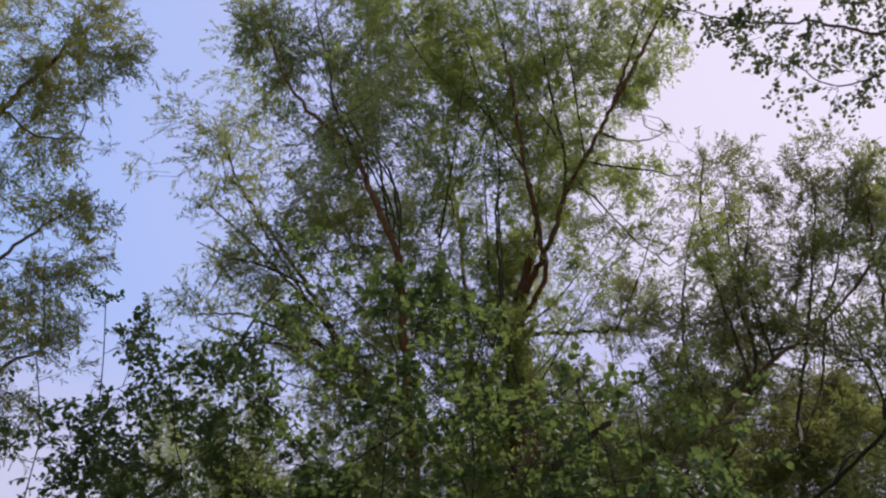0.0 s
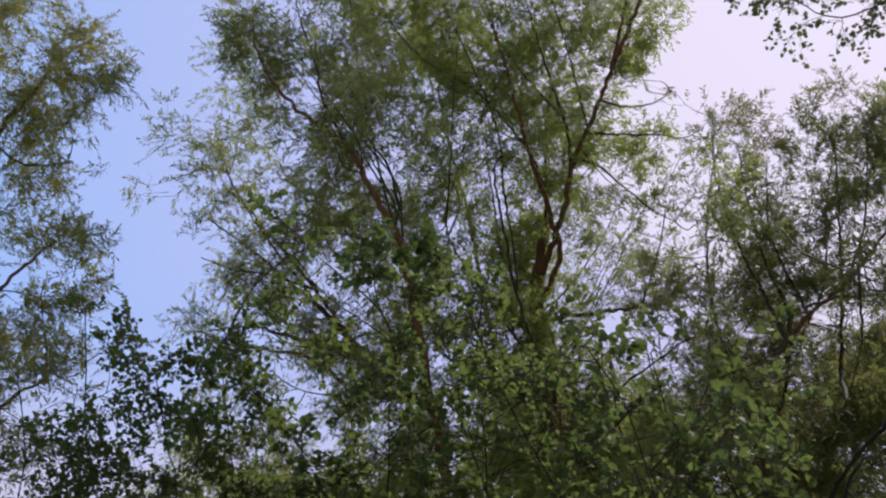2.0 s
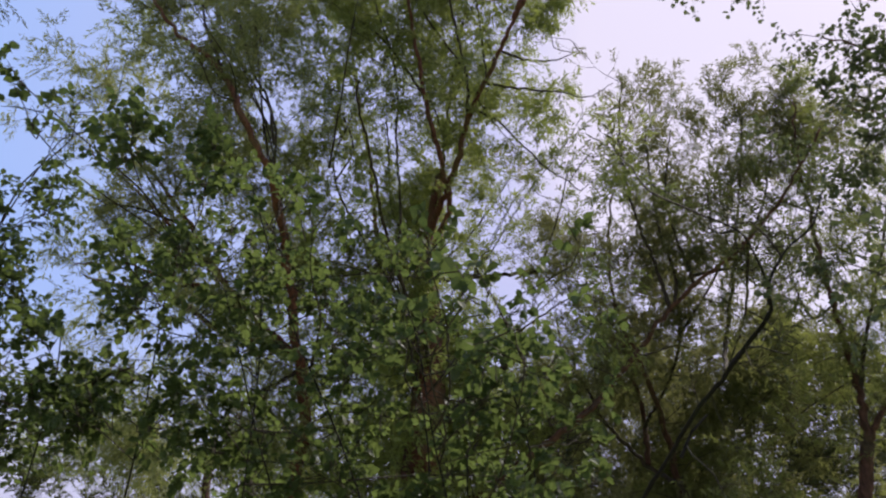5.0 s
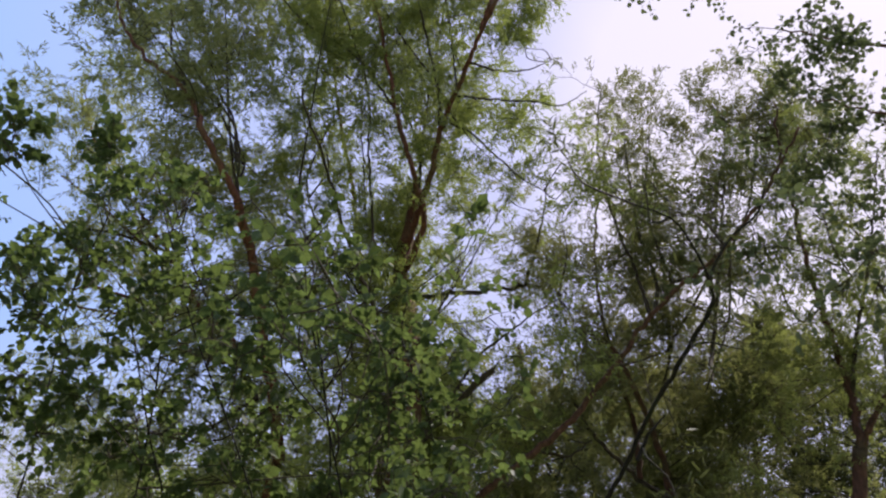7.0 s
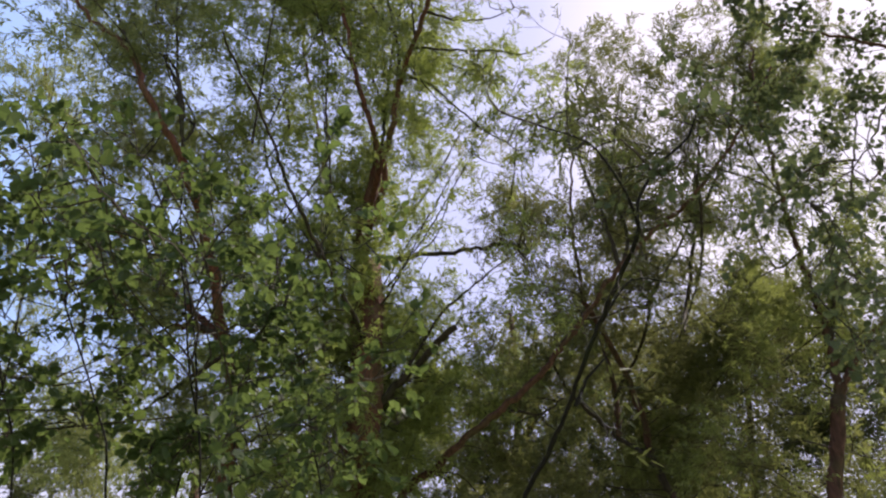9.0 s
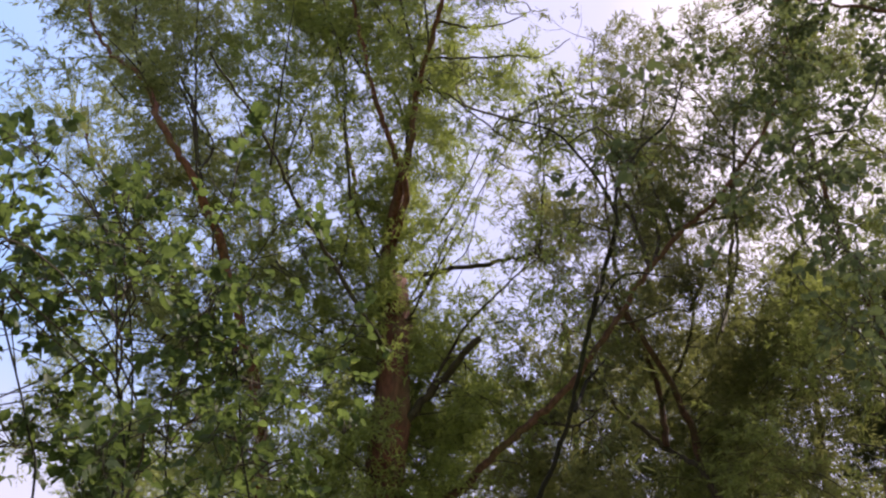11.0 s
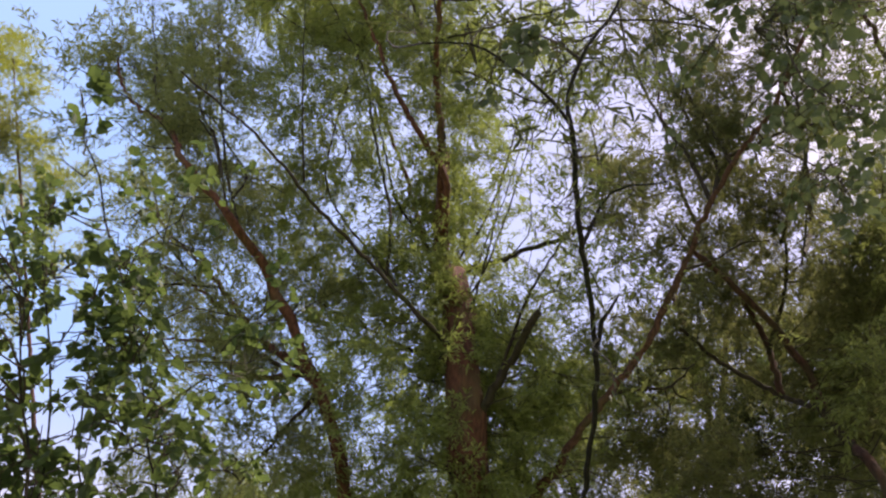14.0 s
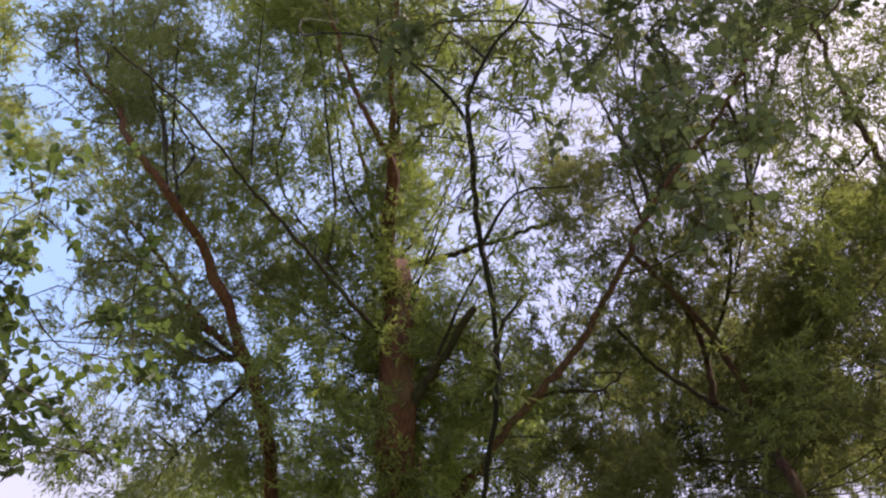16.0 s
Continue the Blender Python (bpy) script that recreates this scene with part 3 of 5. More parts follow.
willow_b.limb([(1.42, 10.46, 9.95), (1.86, 9.63, 10.52), (2.08, 9.15, 11.01), (2.43, 8.55, 11.40), (2.75, 8.06, 11.82), (3.02, 7.78, 12.58), (3.34,
    7.46, 13.50)], 0.058, 0.014)
willow_b.limb([(2.75, 8.06, 11.82), (3.13, 7.74, 12.46), (3.54, 7.67, 13.41), (3.96, 7.63, 14.45), (4.25, 7.56, 15.67)], 0.042, 0.01)
willow_b.limb([(2.05, 9.23, 10.94), (2.08, 8.98, 11.51), (1.99, 8.79, 12.26), (1.82, 8.51, 13.42), (1.66, 8.16, 14.81)], 0.03, 0.01)
willow_b.limb([(1.37, 10.67, 9.31), (1.13, 11.66, 10.17), (2.15, 12.22, 10.66), (3.18, 12.33, 10.82)], 0.06, 0.03, "branch")
willow_b.limb([(3.18, 12.33, 10.82), (3.35, 11.86, 11.02), (3.53, 11.18, 11.25), (3.63, 10.57, 11.48)], 0.022, 0.008, "branch")
willow_b.limb([(1.16, 11.20, 9.75), (1.86, 10.94, 10.18), (2.40, 10.56, 10.68), (2.78, 10.23, 11.15)], 0.022, 0.008, "branch")
willow_b.limb([(1.74, 12.06, 10.51), (2.20, 11.76, 10.56), (2.46, 11.23, 10.71), (2.69, 10.76, 10.84)], 0.012, 0.005, "branch")
willow_b.limb([(1.40, 10.91, 8.46), (1.68, 10.80, 8.68), (2.07, 10.54, 9.28), (2.30, 10.36, 9.70)], 0.02, 0.008)
willow_b.limb([(1.36, 11.12, 6.59), (1.54, 10.99, 7.07), (2.07, 10.83, 7.55), (2.60, 10.49, 7.82)], 0.06, 0.042, "branch")
willow_b.limb([(1.80, 10.91, 7.31), (2.38, 10.63, 8.10), (2.66, 10.38, 8.18), (3.13, 10.06, 8.30), (3.45, 9.82, 8.34)], 0.026, 0.008, "branch")
willow_b.limb([(2.33, 8.76, 11.29), (2.90, 8.98, 11.42), (3.44, 9.09, 11.46), (3.82, 9.18, 11.45), (4.23, 9.19, 11.76)], 0.02, 0.006, "branch")
willow_b.limb([(2.55, 8.40, 11.53), (2.94, 8.70, 11.73), (3.40, 8.86, 11.94), (3.76, 8.95, 12.28)], 0.022, 0.006, "branch")
willow_b.limb([(2.07, 9.09, 11.23), (2.50, 9.32, 11.15), (2.79, 9.46, 10.82), (3.20, 9.65, 10.41), (3.46, 9.74, 10.26)], 0.022, 0.007, "branch")
willow_b.limb([(1.42, 10.87, 7.93), (1.43, 10.07, 7.79), (1.18, 9.25, 8.15), (1.04, 8.22, 8.29), (0.99, 7.32, 8.39), (0.97, 6.64, 8.22), (1.05, 6.27,
    8.01)], 0.036, 0.009, "branch")
willow_b.limb([(0.20, 9.03, 9.94), (0.33, 8.65, 10.84), (0.43, 8.34, 11.88), (0.56, 8.03, 12.90)], 0.016, 0.006, "branch")
willow_b.limb([(1.43, 10.85, 7.93), (0.75, 10.92, 8.32), (0.15, 10.77, 8.80), (-0.17, 10.69, 9.06)], 0.035, 0.01)
willow_b.limb([(0.97, 9.87, 8.62), (1.11, 9.67, 9.43), (1.05, 9.30, 10.68), (1.03, 8.94, 11.85), (0.65, 8.49, 13.35), (0.23, 8.07, 14.78), (-0.12,
    7.60, 16.34)], 0.022, 0.008)
willow_b.limb([(1.06, 9.97, 8.49), (0.18, 9.62, 10.27), (0.32, 9.33, 11.22), (0.94, 8.95, 12.50), (1.41, 8.63, 13.55)], 0.018, 0.007)
willow_b.limb([(1.48, 8.99, 11.30), (0.78, 8.91, 12.78), (-0.13, 8.68, 13.65), (-0.78, 8.37, 14.81), (-1.30, 7.98, 16.19)], 0.02, 0.007)
willow_b.limb([(2.03, 8.88, 11.86), (1.41, 8.74, 13.24), (1.06, 8.50, 14.23), (0.74, 8.16, 15.54)], 0.018, 0.007)
willow_b.limb([(2.36, 8.77, 11.30), (2.27, 8.54, 13.02), (2.14, 8.27, 14.30), (1.90, 7.96, 15.84)], 0.018, 0.007)
willow_b.limb([(1.65, 10.17, 10.96), (1.80, 9.77, 12.40), (2.02, 9.36, 13.57), (2.23, 8.97, 14.69)], 0.03, 0.012)
willow_b.limb([(1.71, 10.02, 11.49), (1.47, 9.71, 12.24), (0.89, 9.53, 12.69), (0.09, 9.23, 13.44)], 0.02, 0.007)
willow_b.limb([(1.26, 13.90, -0.10), (0.97, 13.03, 4.01), (0.81, 12.56, 8.13), (0.69, 12.19, 9.36), (0.57, 11.88, 10.41), (0.45, 11.54, 11.54),
    (0.35, 11.24, 12.52), (0.18, 10.97, 13.45), (0.00, 10.60, 14.68), (-0.09, 10.20, 16.00)], 0.085, 0.02, "stem")
willow_b.limb([(0.18, 9.60, 10.32), (0.33, 9.81, 11.29), (0.03, 9.58, 12.07), (-0.34, 9.36, 12.78), (-0.54, 9.13, 13.58)], 0.016, 0.005, "branch")
willow_b.limb([(1.34, 10.69, 9.27), (1.05, 10.26, 9.91), (0.90, 10.09, 10.39), (0.87, 9.82, 11.17), (0.83, 9.54, 11.93), (0.86, 9.28, 12.65)], 0.024,
    0.007, "branch")
willow_b.limb([(0.81, 9.03, 12.23), (0.89, 9.00, 12.65), (1.13, 8.90, 13.01), (1.38, 8.78, 13.38)], 0.014, 0.005, "branch")
willow_b.limb([(2.22, 8.93, 11.15), (2.47, 9.25, 10.95), (2.68, 9.42, 10.75), (2.89, 9.57, 10.59)], 0.012, 0.004, "branch")
willow_b.limb([(1.40, 10.88, 8.65), (1.74, 10.85, 8.99), (2.07, 10.70, 9.37), (2.47, 10.49, 9.91), (2.91, 10.24, 10.58), (3.27, 10.08, 11.00)],
    0.016, 0.005, "branch")
willow_b.limb([(1.58, 10.86, 8.84), (1.96, 10.67, 9.46), (2.30, 10.51, 9.84), (2.61, 10.33, 10.33), (3.05, 10.11, 10.91)], 0.012, 0.004, "branch")
willow_b.sprays([(2.00, 11.45, 6.87, 0.32), (2.18, 11.92, 6.77, 0.30)], 0.1)
willow_b.sprays([(0.36, 10.79, 13.20, 0.40)], 0.2)
willow_b.sprays([(1.81, 9.81, 12.44, 0.59), (2.10, 10.24, 8.86, 0.38), (3.55, 9.64, 11.10, 0.38), (0.42, 11.74, 7.17, 0.43), (2.09, 11.75, 5.78,
    0.49), (-0.59, 10.70, 7.71, 0.38), (2.26, 7.97, 15.95, 1.00), (3.40, 8.03, 16.05, 0.79)], 0.3)
willow_b.sprays([(4.07, 8.19, 13.54, 0.28), (1.25, 8.28, 14.25, 0.73), (0.84, 8.15, 13.48, 0.73), (2.39, 8.43, 14.26, 0.72), (1.59, 9.45, 13.54,
    0.76), (0.19, 9.09, 11.20, 0.54), (-0.31, 9.50, 11.31, 0.54), (2.30, 10.57, 10.63, 0.30), (2.77, 10.48, 10.61, 0.30), (3.12, 10.00, 10.96, 0.29),
    (3.40, 9.89, 10.99, 0.29), (0.03, 10.46, 12.18, 0.37), (-0.35, 10.36, 11.70, 0.37), (0.59, 10.88, 9.98, 0.32), (1.47, 11.61, 7.70, 0.38), (1.77,
    11.48, 7.17, 0.38), (-0.22, 10.48, 7.73, 0.24), (-0.19, 10.61, 7.57, 0.24), (0.03, 11.25, 7.40, 0.27), (0.20, 10.89, 7.72, 0.27), (0.85, 10.76,
    13.99, 0.35), (-0.16, 11.01, 13.79, 0.35), (3.43, 9.37, 7.87, 0.30), (3.51, 9.25, 8.08, 0.30)], 0.4)
willow_b.sprays([(0.03, 9.21, 13.13, 0.67), (-0.80, 9.41, 13.57, 0.67), (3.31, 8.43, 13.62, 0.37), (3.17, 8.64, 13.21, 0.37), (-0.21, 9.01, 12.06,
    0.56), (0.84, 8.97, 12.75, 0.56), (2.56, 8.93, 11.65, 0.33), (2.59, 9.18, 11.56, 0.33), (0.26, 10.04, 11.28, 0.39), (0.35, 9.66, 11.16, 0.39),
    (0.20, 10.04, 11.85, 0.39), (3.74, 10.05, 10.61, 0.30), (3.44, 10.59, 10.67, 0.30), (1.15, 11.47, 10.97, 0.45), (0.60, 11.21, 10.56, 0.45),
    (0.85, 11.73, 10.54, 0.45), (2.21, 12.61, 11.04, 0.37), (2.10, 12.17, 11.35, 0.37), (3.37, 9.34, 11.75, 0.44), (3.36, 9.44, 11.67, 0.44), (0.31,
    11.08, 8.42, 0.37), (1.58, 12.32, 6.51, 0.39), (2.35, 10.70, 7.05, 0.26), (2.82, 11.48, 7.34, 0.26), (2.71, 11.48, 7.29, 0.26), (1.36, 12.40,
    6.59, 0.34), (1.72, 12.04, 6.77, 0.34), (1.33, 10.59, 10.27, 0.32), (0.82, 9.60, 8.76, 0.32), (1.07, 11.74, 10.59, 0.32), (-0.94, 9.54, 16.99,
    0.96), (-1.35, 9.11, 17.17, 0.96), (-0.72, 7.71, 15.91, 0.96), (0.91, 7.29, 16.48, 0.92), (-0.09, 7.34, 17.32, 0.92), (-3.48, 9.85, 15.14, 0.84),
    (-0.11, 9.75, 13.16, 0.38), (-0.08, 9.78, 13.16, 0.38)], 0.5)
willow_b.sprays([(3.16, 8.86, 12.83, 0.31), (-0.82, 8.92, 14.34, 0.76), (-0.94, 8.03, 14.56, 0.76), (0.75, 10.35, 12.16, 0.49), (1.16, 10.80, 11.56,
    0.49), (0.37, 10.05, 9.25, 0.46), (1.48, 11.52, 10.61, 0.40), (1.32, 10.84, 10.94, 0.40), (1.62, 10.76, 10.61, 0.40), (-0.07, 9.89, 8.73, 0.33),
    (0.08, 9.39, 9.35, 0.33), (-0.33, 9.36, 8.92, 0.33), (3.06, 9.71, 10.88, 0.33), (2.82, 9.68, 10.49, 0.32), (2.37, 9.52, 10.41, 0.32), (-0.12,
    11.59, 7.03, 0.52), (0.68, 10.77, 7.34, 0.52), (-0.04, 10.46, 9.18, 0.36), (-0.00, 10.86, 8.56, 0.36), (-1.54, 10.28, 11.76, 0.27), (-1.24,
    10.46, 11.95, 0.27), (-0.29, 9.39, 14.94, 0.62), (-0.03, 9.42, 15.46, 0.62), (0.40, 8.64, 14.36, 0.62), (2.35, 10.44, 11.43, 0.37), (-0.24,
    10.17, 9.79, 0.39), (2.71, 10.81, 7.75, 0.24), (2.67, 11.13, 7.66, 0.24), (0.89, 11.23, 8.59, 0.26), (0.59, 11.19, 8.57, 0.26), (0.48, 11.33,
    7.35, 0.33), (0.55, 11.34, 7.31, 0.33), (0.83, 11.62, 7.22, 0.33), (0.90, 11.11, 6.12, 0.38), (1.35, 11.40, 5.74, 0.38), (1.07, 11.12, 6.46,
    0.38), (-0.07, 11.32, 6.99, 0.33), (0.43, 11.65, 6.63, 0.33), (0.32, 10.21, 9.21, 0.30), (-0.03, 9.76, 9.46, 0.30), (0.25, 9.53, 9.59, 0.30),
    (1.08, 12.01, 10.47, 0.29), (1.06, 10.39, 9.76, 0.29), (1.10, 10.57, 10.17, 0.29), (2.72, 10.97, 8.01, 0.36), (3.04, 11.51, 7.52, 0.36), (3.34,
    10.43, 7.88, 0.36), (4.15, 8.77, 9.88, 0.38), (3.96, 8.95, 9.37, 0.38), (4.08, 9.33, 9.68, 0.38), (3.61, 9.62, 7.70, 0.35)], 0.6)
willow_b.sprays([(2.71, 8.60, 13.94, 0.51), (2.64, 8.45, 14.40, 0.51), (3.21, 8.05, 15.45, 0.62), (3.25, 8.54, 15.17, 0.62), (3.68, 8.58, 13.69,
    0.40), (3.62, 8.86, 13.99, 0.40), (-0.82, 9.21, 13.80, 0.68), (-1.33, 8.63, 12.93, 0.68), (2.04, 9.05, 14.47, 0.57), (1.87, 9.29, 14.07, 0.57),
    (1.87, 9.22, 13.82, 0.57), (3.54, 9.08, 13.11, 0.39), (3.16, 9.35, 13.47, 0.39), (3.10, 9.31, 13.33, 0.39), (1.81, 12.62, 10.75, 0.40), (1.34,
    13.21, 10.54, 0.40), (1.42, 11.51, 8.91, 0.45), (1.62, 11.55, 8.43, 0.45), (0.75, 11.66, 8.39, 0.45), (0.55, 10.61, 8.43, 0.48), (1.11, 11.61,
    8.61, 0.48), (1.37, 10.61, 10.82, 0.39), (1.40, 10.77, 11.27, 0.39), (1.51, 10.77, 11.02, 0.39), (1.30, 10.96, 10.26, 0.30), (0.85, 11.10, 10.20,
    0.30), (0.81, 10.90, 10.49, 0.30), (1.01, 11.44, 9.34, 0.29), (0.64, 11.26, 9.20, 0.29), (-0.04, 10.85, 9.24, 0.29), (1.54, 11.21, 8.27, 0.27),
    (2.10, 10.35, 7.61, 0.27), (2.12, 10.59, 7.84, 0.27), (1.25, 11.86, 8.15, 0.36), (1.86, 11.87, 7.88, 0.36), (1.16, 12.03, 6.87, 0.35), (2.05,
    11.77, 7.15, 0.35), (1.60, 11.69, 6.69, 0.35), (1.22, 11.44, 5.84, 0.48), (1.78, 11.46, 7.01, 0.34), (1.70, 11.23, 7.56, 0.34), (1.57, 11.15,
    7.45, 0.26), (1.11, 11.28, 8.29, 0.27), (1.46, 11.16, 8.50, 0.27), (0.99, 11.23, 8.16, 0.27), (-0.66, 11.29, 8.99, 0.33), (-0.42, 11.09, 9.54,
    0.33), (-0.66, 11.26, 8.78, 0.33), (1.66, 11.37, 6.62, 0.36), (1.25, 11.89, 7.17, 0.36), (1.47, 11.83, 6.83, 0.36), (1.22, 11.36, 6.91, 0.30),
    (1.73, 11.33, 7.05, 0.30), (1.32, 11.35, 7.01, 0.30), (-0.17, 9.26, 10.93, 0.36), (0.11, 8.76, 11.09, 0.36), (0.10, 9.20, 10.73, 0.36), (0.53,
    9.55, 10.09, 0.37), (0.89, 10.24, 6.45, 0.43), (1.14, 11.46, 6.97, 0.43), (1.08, 10.53, 6.42, 0.43)], 0.7)
willow_b.sprays([(0.97, 9.93, 10.00, 0.48), (0.47, 10.43, 9.79, 0.48), (1.11, 10.73, 10.42, 0.48), (-0.63, 10.07, 10.52, 0.32), (-0.50, 9.70, 10.31,
    0.32), (-0.70, 9.93, 10.20, 0.32), (1.41, 11.48, 8.82, 0.56), (1.00, 11.84, 7.94, 0.56), (1.92, 11.43, 8.63, 0.56), (1.52, 10.73, 13.02, 0.61),
    (1.89, 10.06, 13.45, 0.61), (1.98, 9.82, 13.04, 0.61), (2.26, 10.09, 12.23, 0.52), (3.14, 9.67, 11.82, 0.52), (2.10, 9.76, 12.98, 0.52), (-0.39,
    11.49, 6.79, 0.44), (-0.38, 11.44, 6.94, 0.44), (-0.38, 11.04, 7.21, 0.44)], 0.8)
willow_b.sprays([(2.46, 9.99, 10.34, 0.46), (1.46, 10.55, 11.15, 0.46), (2.11, 9.69, 11.21, 0.46), (0.91, 10.28, 8.46, 0.46), (1.04, 10.60, 8.36,
    0.46), (0.79, 10.22, 8.74, 0.46), (1.94, 11.52, 7.75, 0.53), (2.28, 11.49, 7.56, 0.53), (2.10, 11.72, 8.12, 0.53), (1.21, 11.18, 8.42, 0.40),
    (1.43, 11.32, 8.31, 0.40), (1.55, 11.34, 7.90, 0.40)], 0.9)
willow_b.sprays([(-1.29, 9.13, 15.15, 0.79), (0.77, 9.54, 14.28, 0.79), (0.36, 8.37, 14.77, 0.79), (2.38, 11.87, 7.98, 0.29), (2.09, 11.89, 7.74,
    0.29), (2.17, 11.81, 7.78, 0.29), (0.63, 9.99, 7.13, 0.42), (0.74, 9.94, 7.71, 0.42), (-0.02, 10.77, 7.78, 0.42)], 1)
willow_b.sprays([(-0.69, 11.22, 6.89, 0.37), (-0.91, 11.62, 6.72, 0.37), (-0.81, 11.32, 6.98, 0.37)], 1.1)
willow_b.dress(0.5, 0.55, 0.42, 0.45)
willow_b.dress(0.13, 0.8, 0.32, 0.9, 4.8, ("trunk",))
willow_b.dress(0.4, 0.42, 0.26, 0.5, 6.0, ("leader",))
# the willow with the long bowed bough, shade put into its dark leaf colour
willow_c = Tree("willow_tree", "willow with a long bowed bough and dense foliage coloured dark for shade", WILLOW_SHADED, BARK_DARK, 13, group="willows of the thicket")
willow_c.limb([(5.72, 13.38, -0.10), (5.34, 12.73, 2.98), (5.28, 12.69, 6.03), (5.17, 13.10, 6.68), (5.08, 13.50, 7.38), (4.97, 13.17, 8.20), (4.67,
    12.46, 8.68), (4.29, 11.68, 8.99)], 0.11, 0.035, "trunk")
willow_c.limb([(0.47, 13.33, -0.10), (1.25, 12.56, 3.05), (1.59, 12.01, 6.06), (2.27, 11.59, 6.64), (2.76, 11.38, 6.96), (3.47, 11.20, 7.42), (4.10,
    10.95, 8.01), (4.59, 10.70, 8.54), (5.16, 10.44, 8.99), (5.66, 10.24, 9.27), (6.10, 9.95, 9.64), (6.54, 9.66, 10.14), (6.99, 9.36, 10.75)],
    0.095, 0.016, "bough")
willow_c.limb([(5.17, 13.10, 6.68), (4.94, 12.99, 7.24), (4.65, 13.36, 7.75), (4.07, 13.14, 8.37), (3.72, 12.53, 8.74)], 0.05, 0.02, "branch")
willow_c.limb([(2.79, 11.69, 7.34), (3.20, 11.92, 7.46), (3.56, 12.08, 7.49), (3.87, 12.16, 7.75)], 0.03, 0.01, "branch")
willow_c.limb([(4.72, 10.65, 8.63), (4.65, 10.68, 9.63), (4.50, 10.52, 10.31), (4.41, 10.22, 11.57), (4.59, 9.94, 12.78)], 0.03, 0.01)
willow_c.limb([(5.07, 10.48, 8.92), (4.97, 10.42, 9.85), (4.93, 10.28, 10.50), (5.20, 10.06, 11.69)], 0.025, 0.01)
willow_c.limb([(5.05, 10.47, 9.06), (5.64, 10.71, 9.37), (5.93, 10.77, 9.40), (6.29, 10.84, 9.47)], 0.025, 0.01)
willow_c.limb([(5.83, 10.12, 9.43), (5.85, 10.46, 9.23), (5.75, 10.74, 8.68), (5.51, 11.02, 8.16), (5.32, 11.19, 7.82)], 0.025, 0.01)
willow_c.limb([(4.15, 10.92, 8.07), (4.57, 11.24, 8.37), (4.86, 11.27, 8.49), (5.15, 11.35, 8.46)], 0.02, 0.008)
willow_c.limb([(5.39, 11.13, 7.92), (5.64, 11.53, 8.68), (5.95, 11.23, 9.77), (6.31, 10.83, 11.25), (6.59, 10.51, 12.47)], 0.035, 0.012)
willow_c.limb([(4.77, 10.61, 8.68), (4.93, 10.75, 9.35), (4.82, 10.61, 9.95), (4.80, 10.38, 11.00), (4.87, 10.14, 12.10)], 0.03, 0.01)
willow_c.limb([(4.64, 13.35, 7.78), (4.68, 13.26, 8.79), (4.44, 12.75, 9.83), (4.38, 12.12, 11.15), (4.60, 11.50, 12.40), (4.93, 11.06, 13.28)],
    0.045, 0.01)
willow_c.limb([(4.66, 13.29, 8.36), (5.30, 12.91, 9.39), (5.45, 12.31, 10.58), (5.42, 11.72, 11.76), (5.38, 11.13, 12.94)], 0.03, 0.008)
willow_c.limb([(5.32, 12.78, 9.64), (6.19, 12.15, 10.78), (6.47, 11.60, 11.87), (6.86, 11.00, 13.05)], 0.028, 0.008)
willow_c.limb([(5.97, 11.21, 9.84), (6.60, 11.04, 10.88), (6.97, 10.75, 11.93), (7.26, 10.48, 12.93)], 0.026, 0.008)
willow_c.sprays([(3.78, 12.50, 6.98, 0.46), (4.15, 9.67, 12.86, 0.40), (3.36, 11.59, 7.62, 0.38), (4.87, 10.60, 8.22, 0.34)], 0.1)
willow_c.sprays([(3.76, 11.66, 11.40, 0.43), (4.02, 12.67, 6.17, 0.54)], 0.2)
willow_c.sprays([(7.19, 10.43, 12.81, 0.50), (2.97, 11.27, 8.99, 0.50), (4.75, 12.19, 11.00, 0.36), (3.66, 11.76, 11.12, 0.42)], 0.3)
willow_c.sprays([(6.01, 10.65, 11.34, 0.35), (3.59, 12.96, 6.29, 0.58), (3.85, 12.38, 5.65, 0.58), (5.62, 14.67, 9.98, 0.68), (5.39, 13.90, 8.82,
    0.68), (4.02, 13.10, 9.07, 0.38), (4.83, 13.25, 8.72, 0.38)], 0.4)
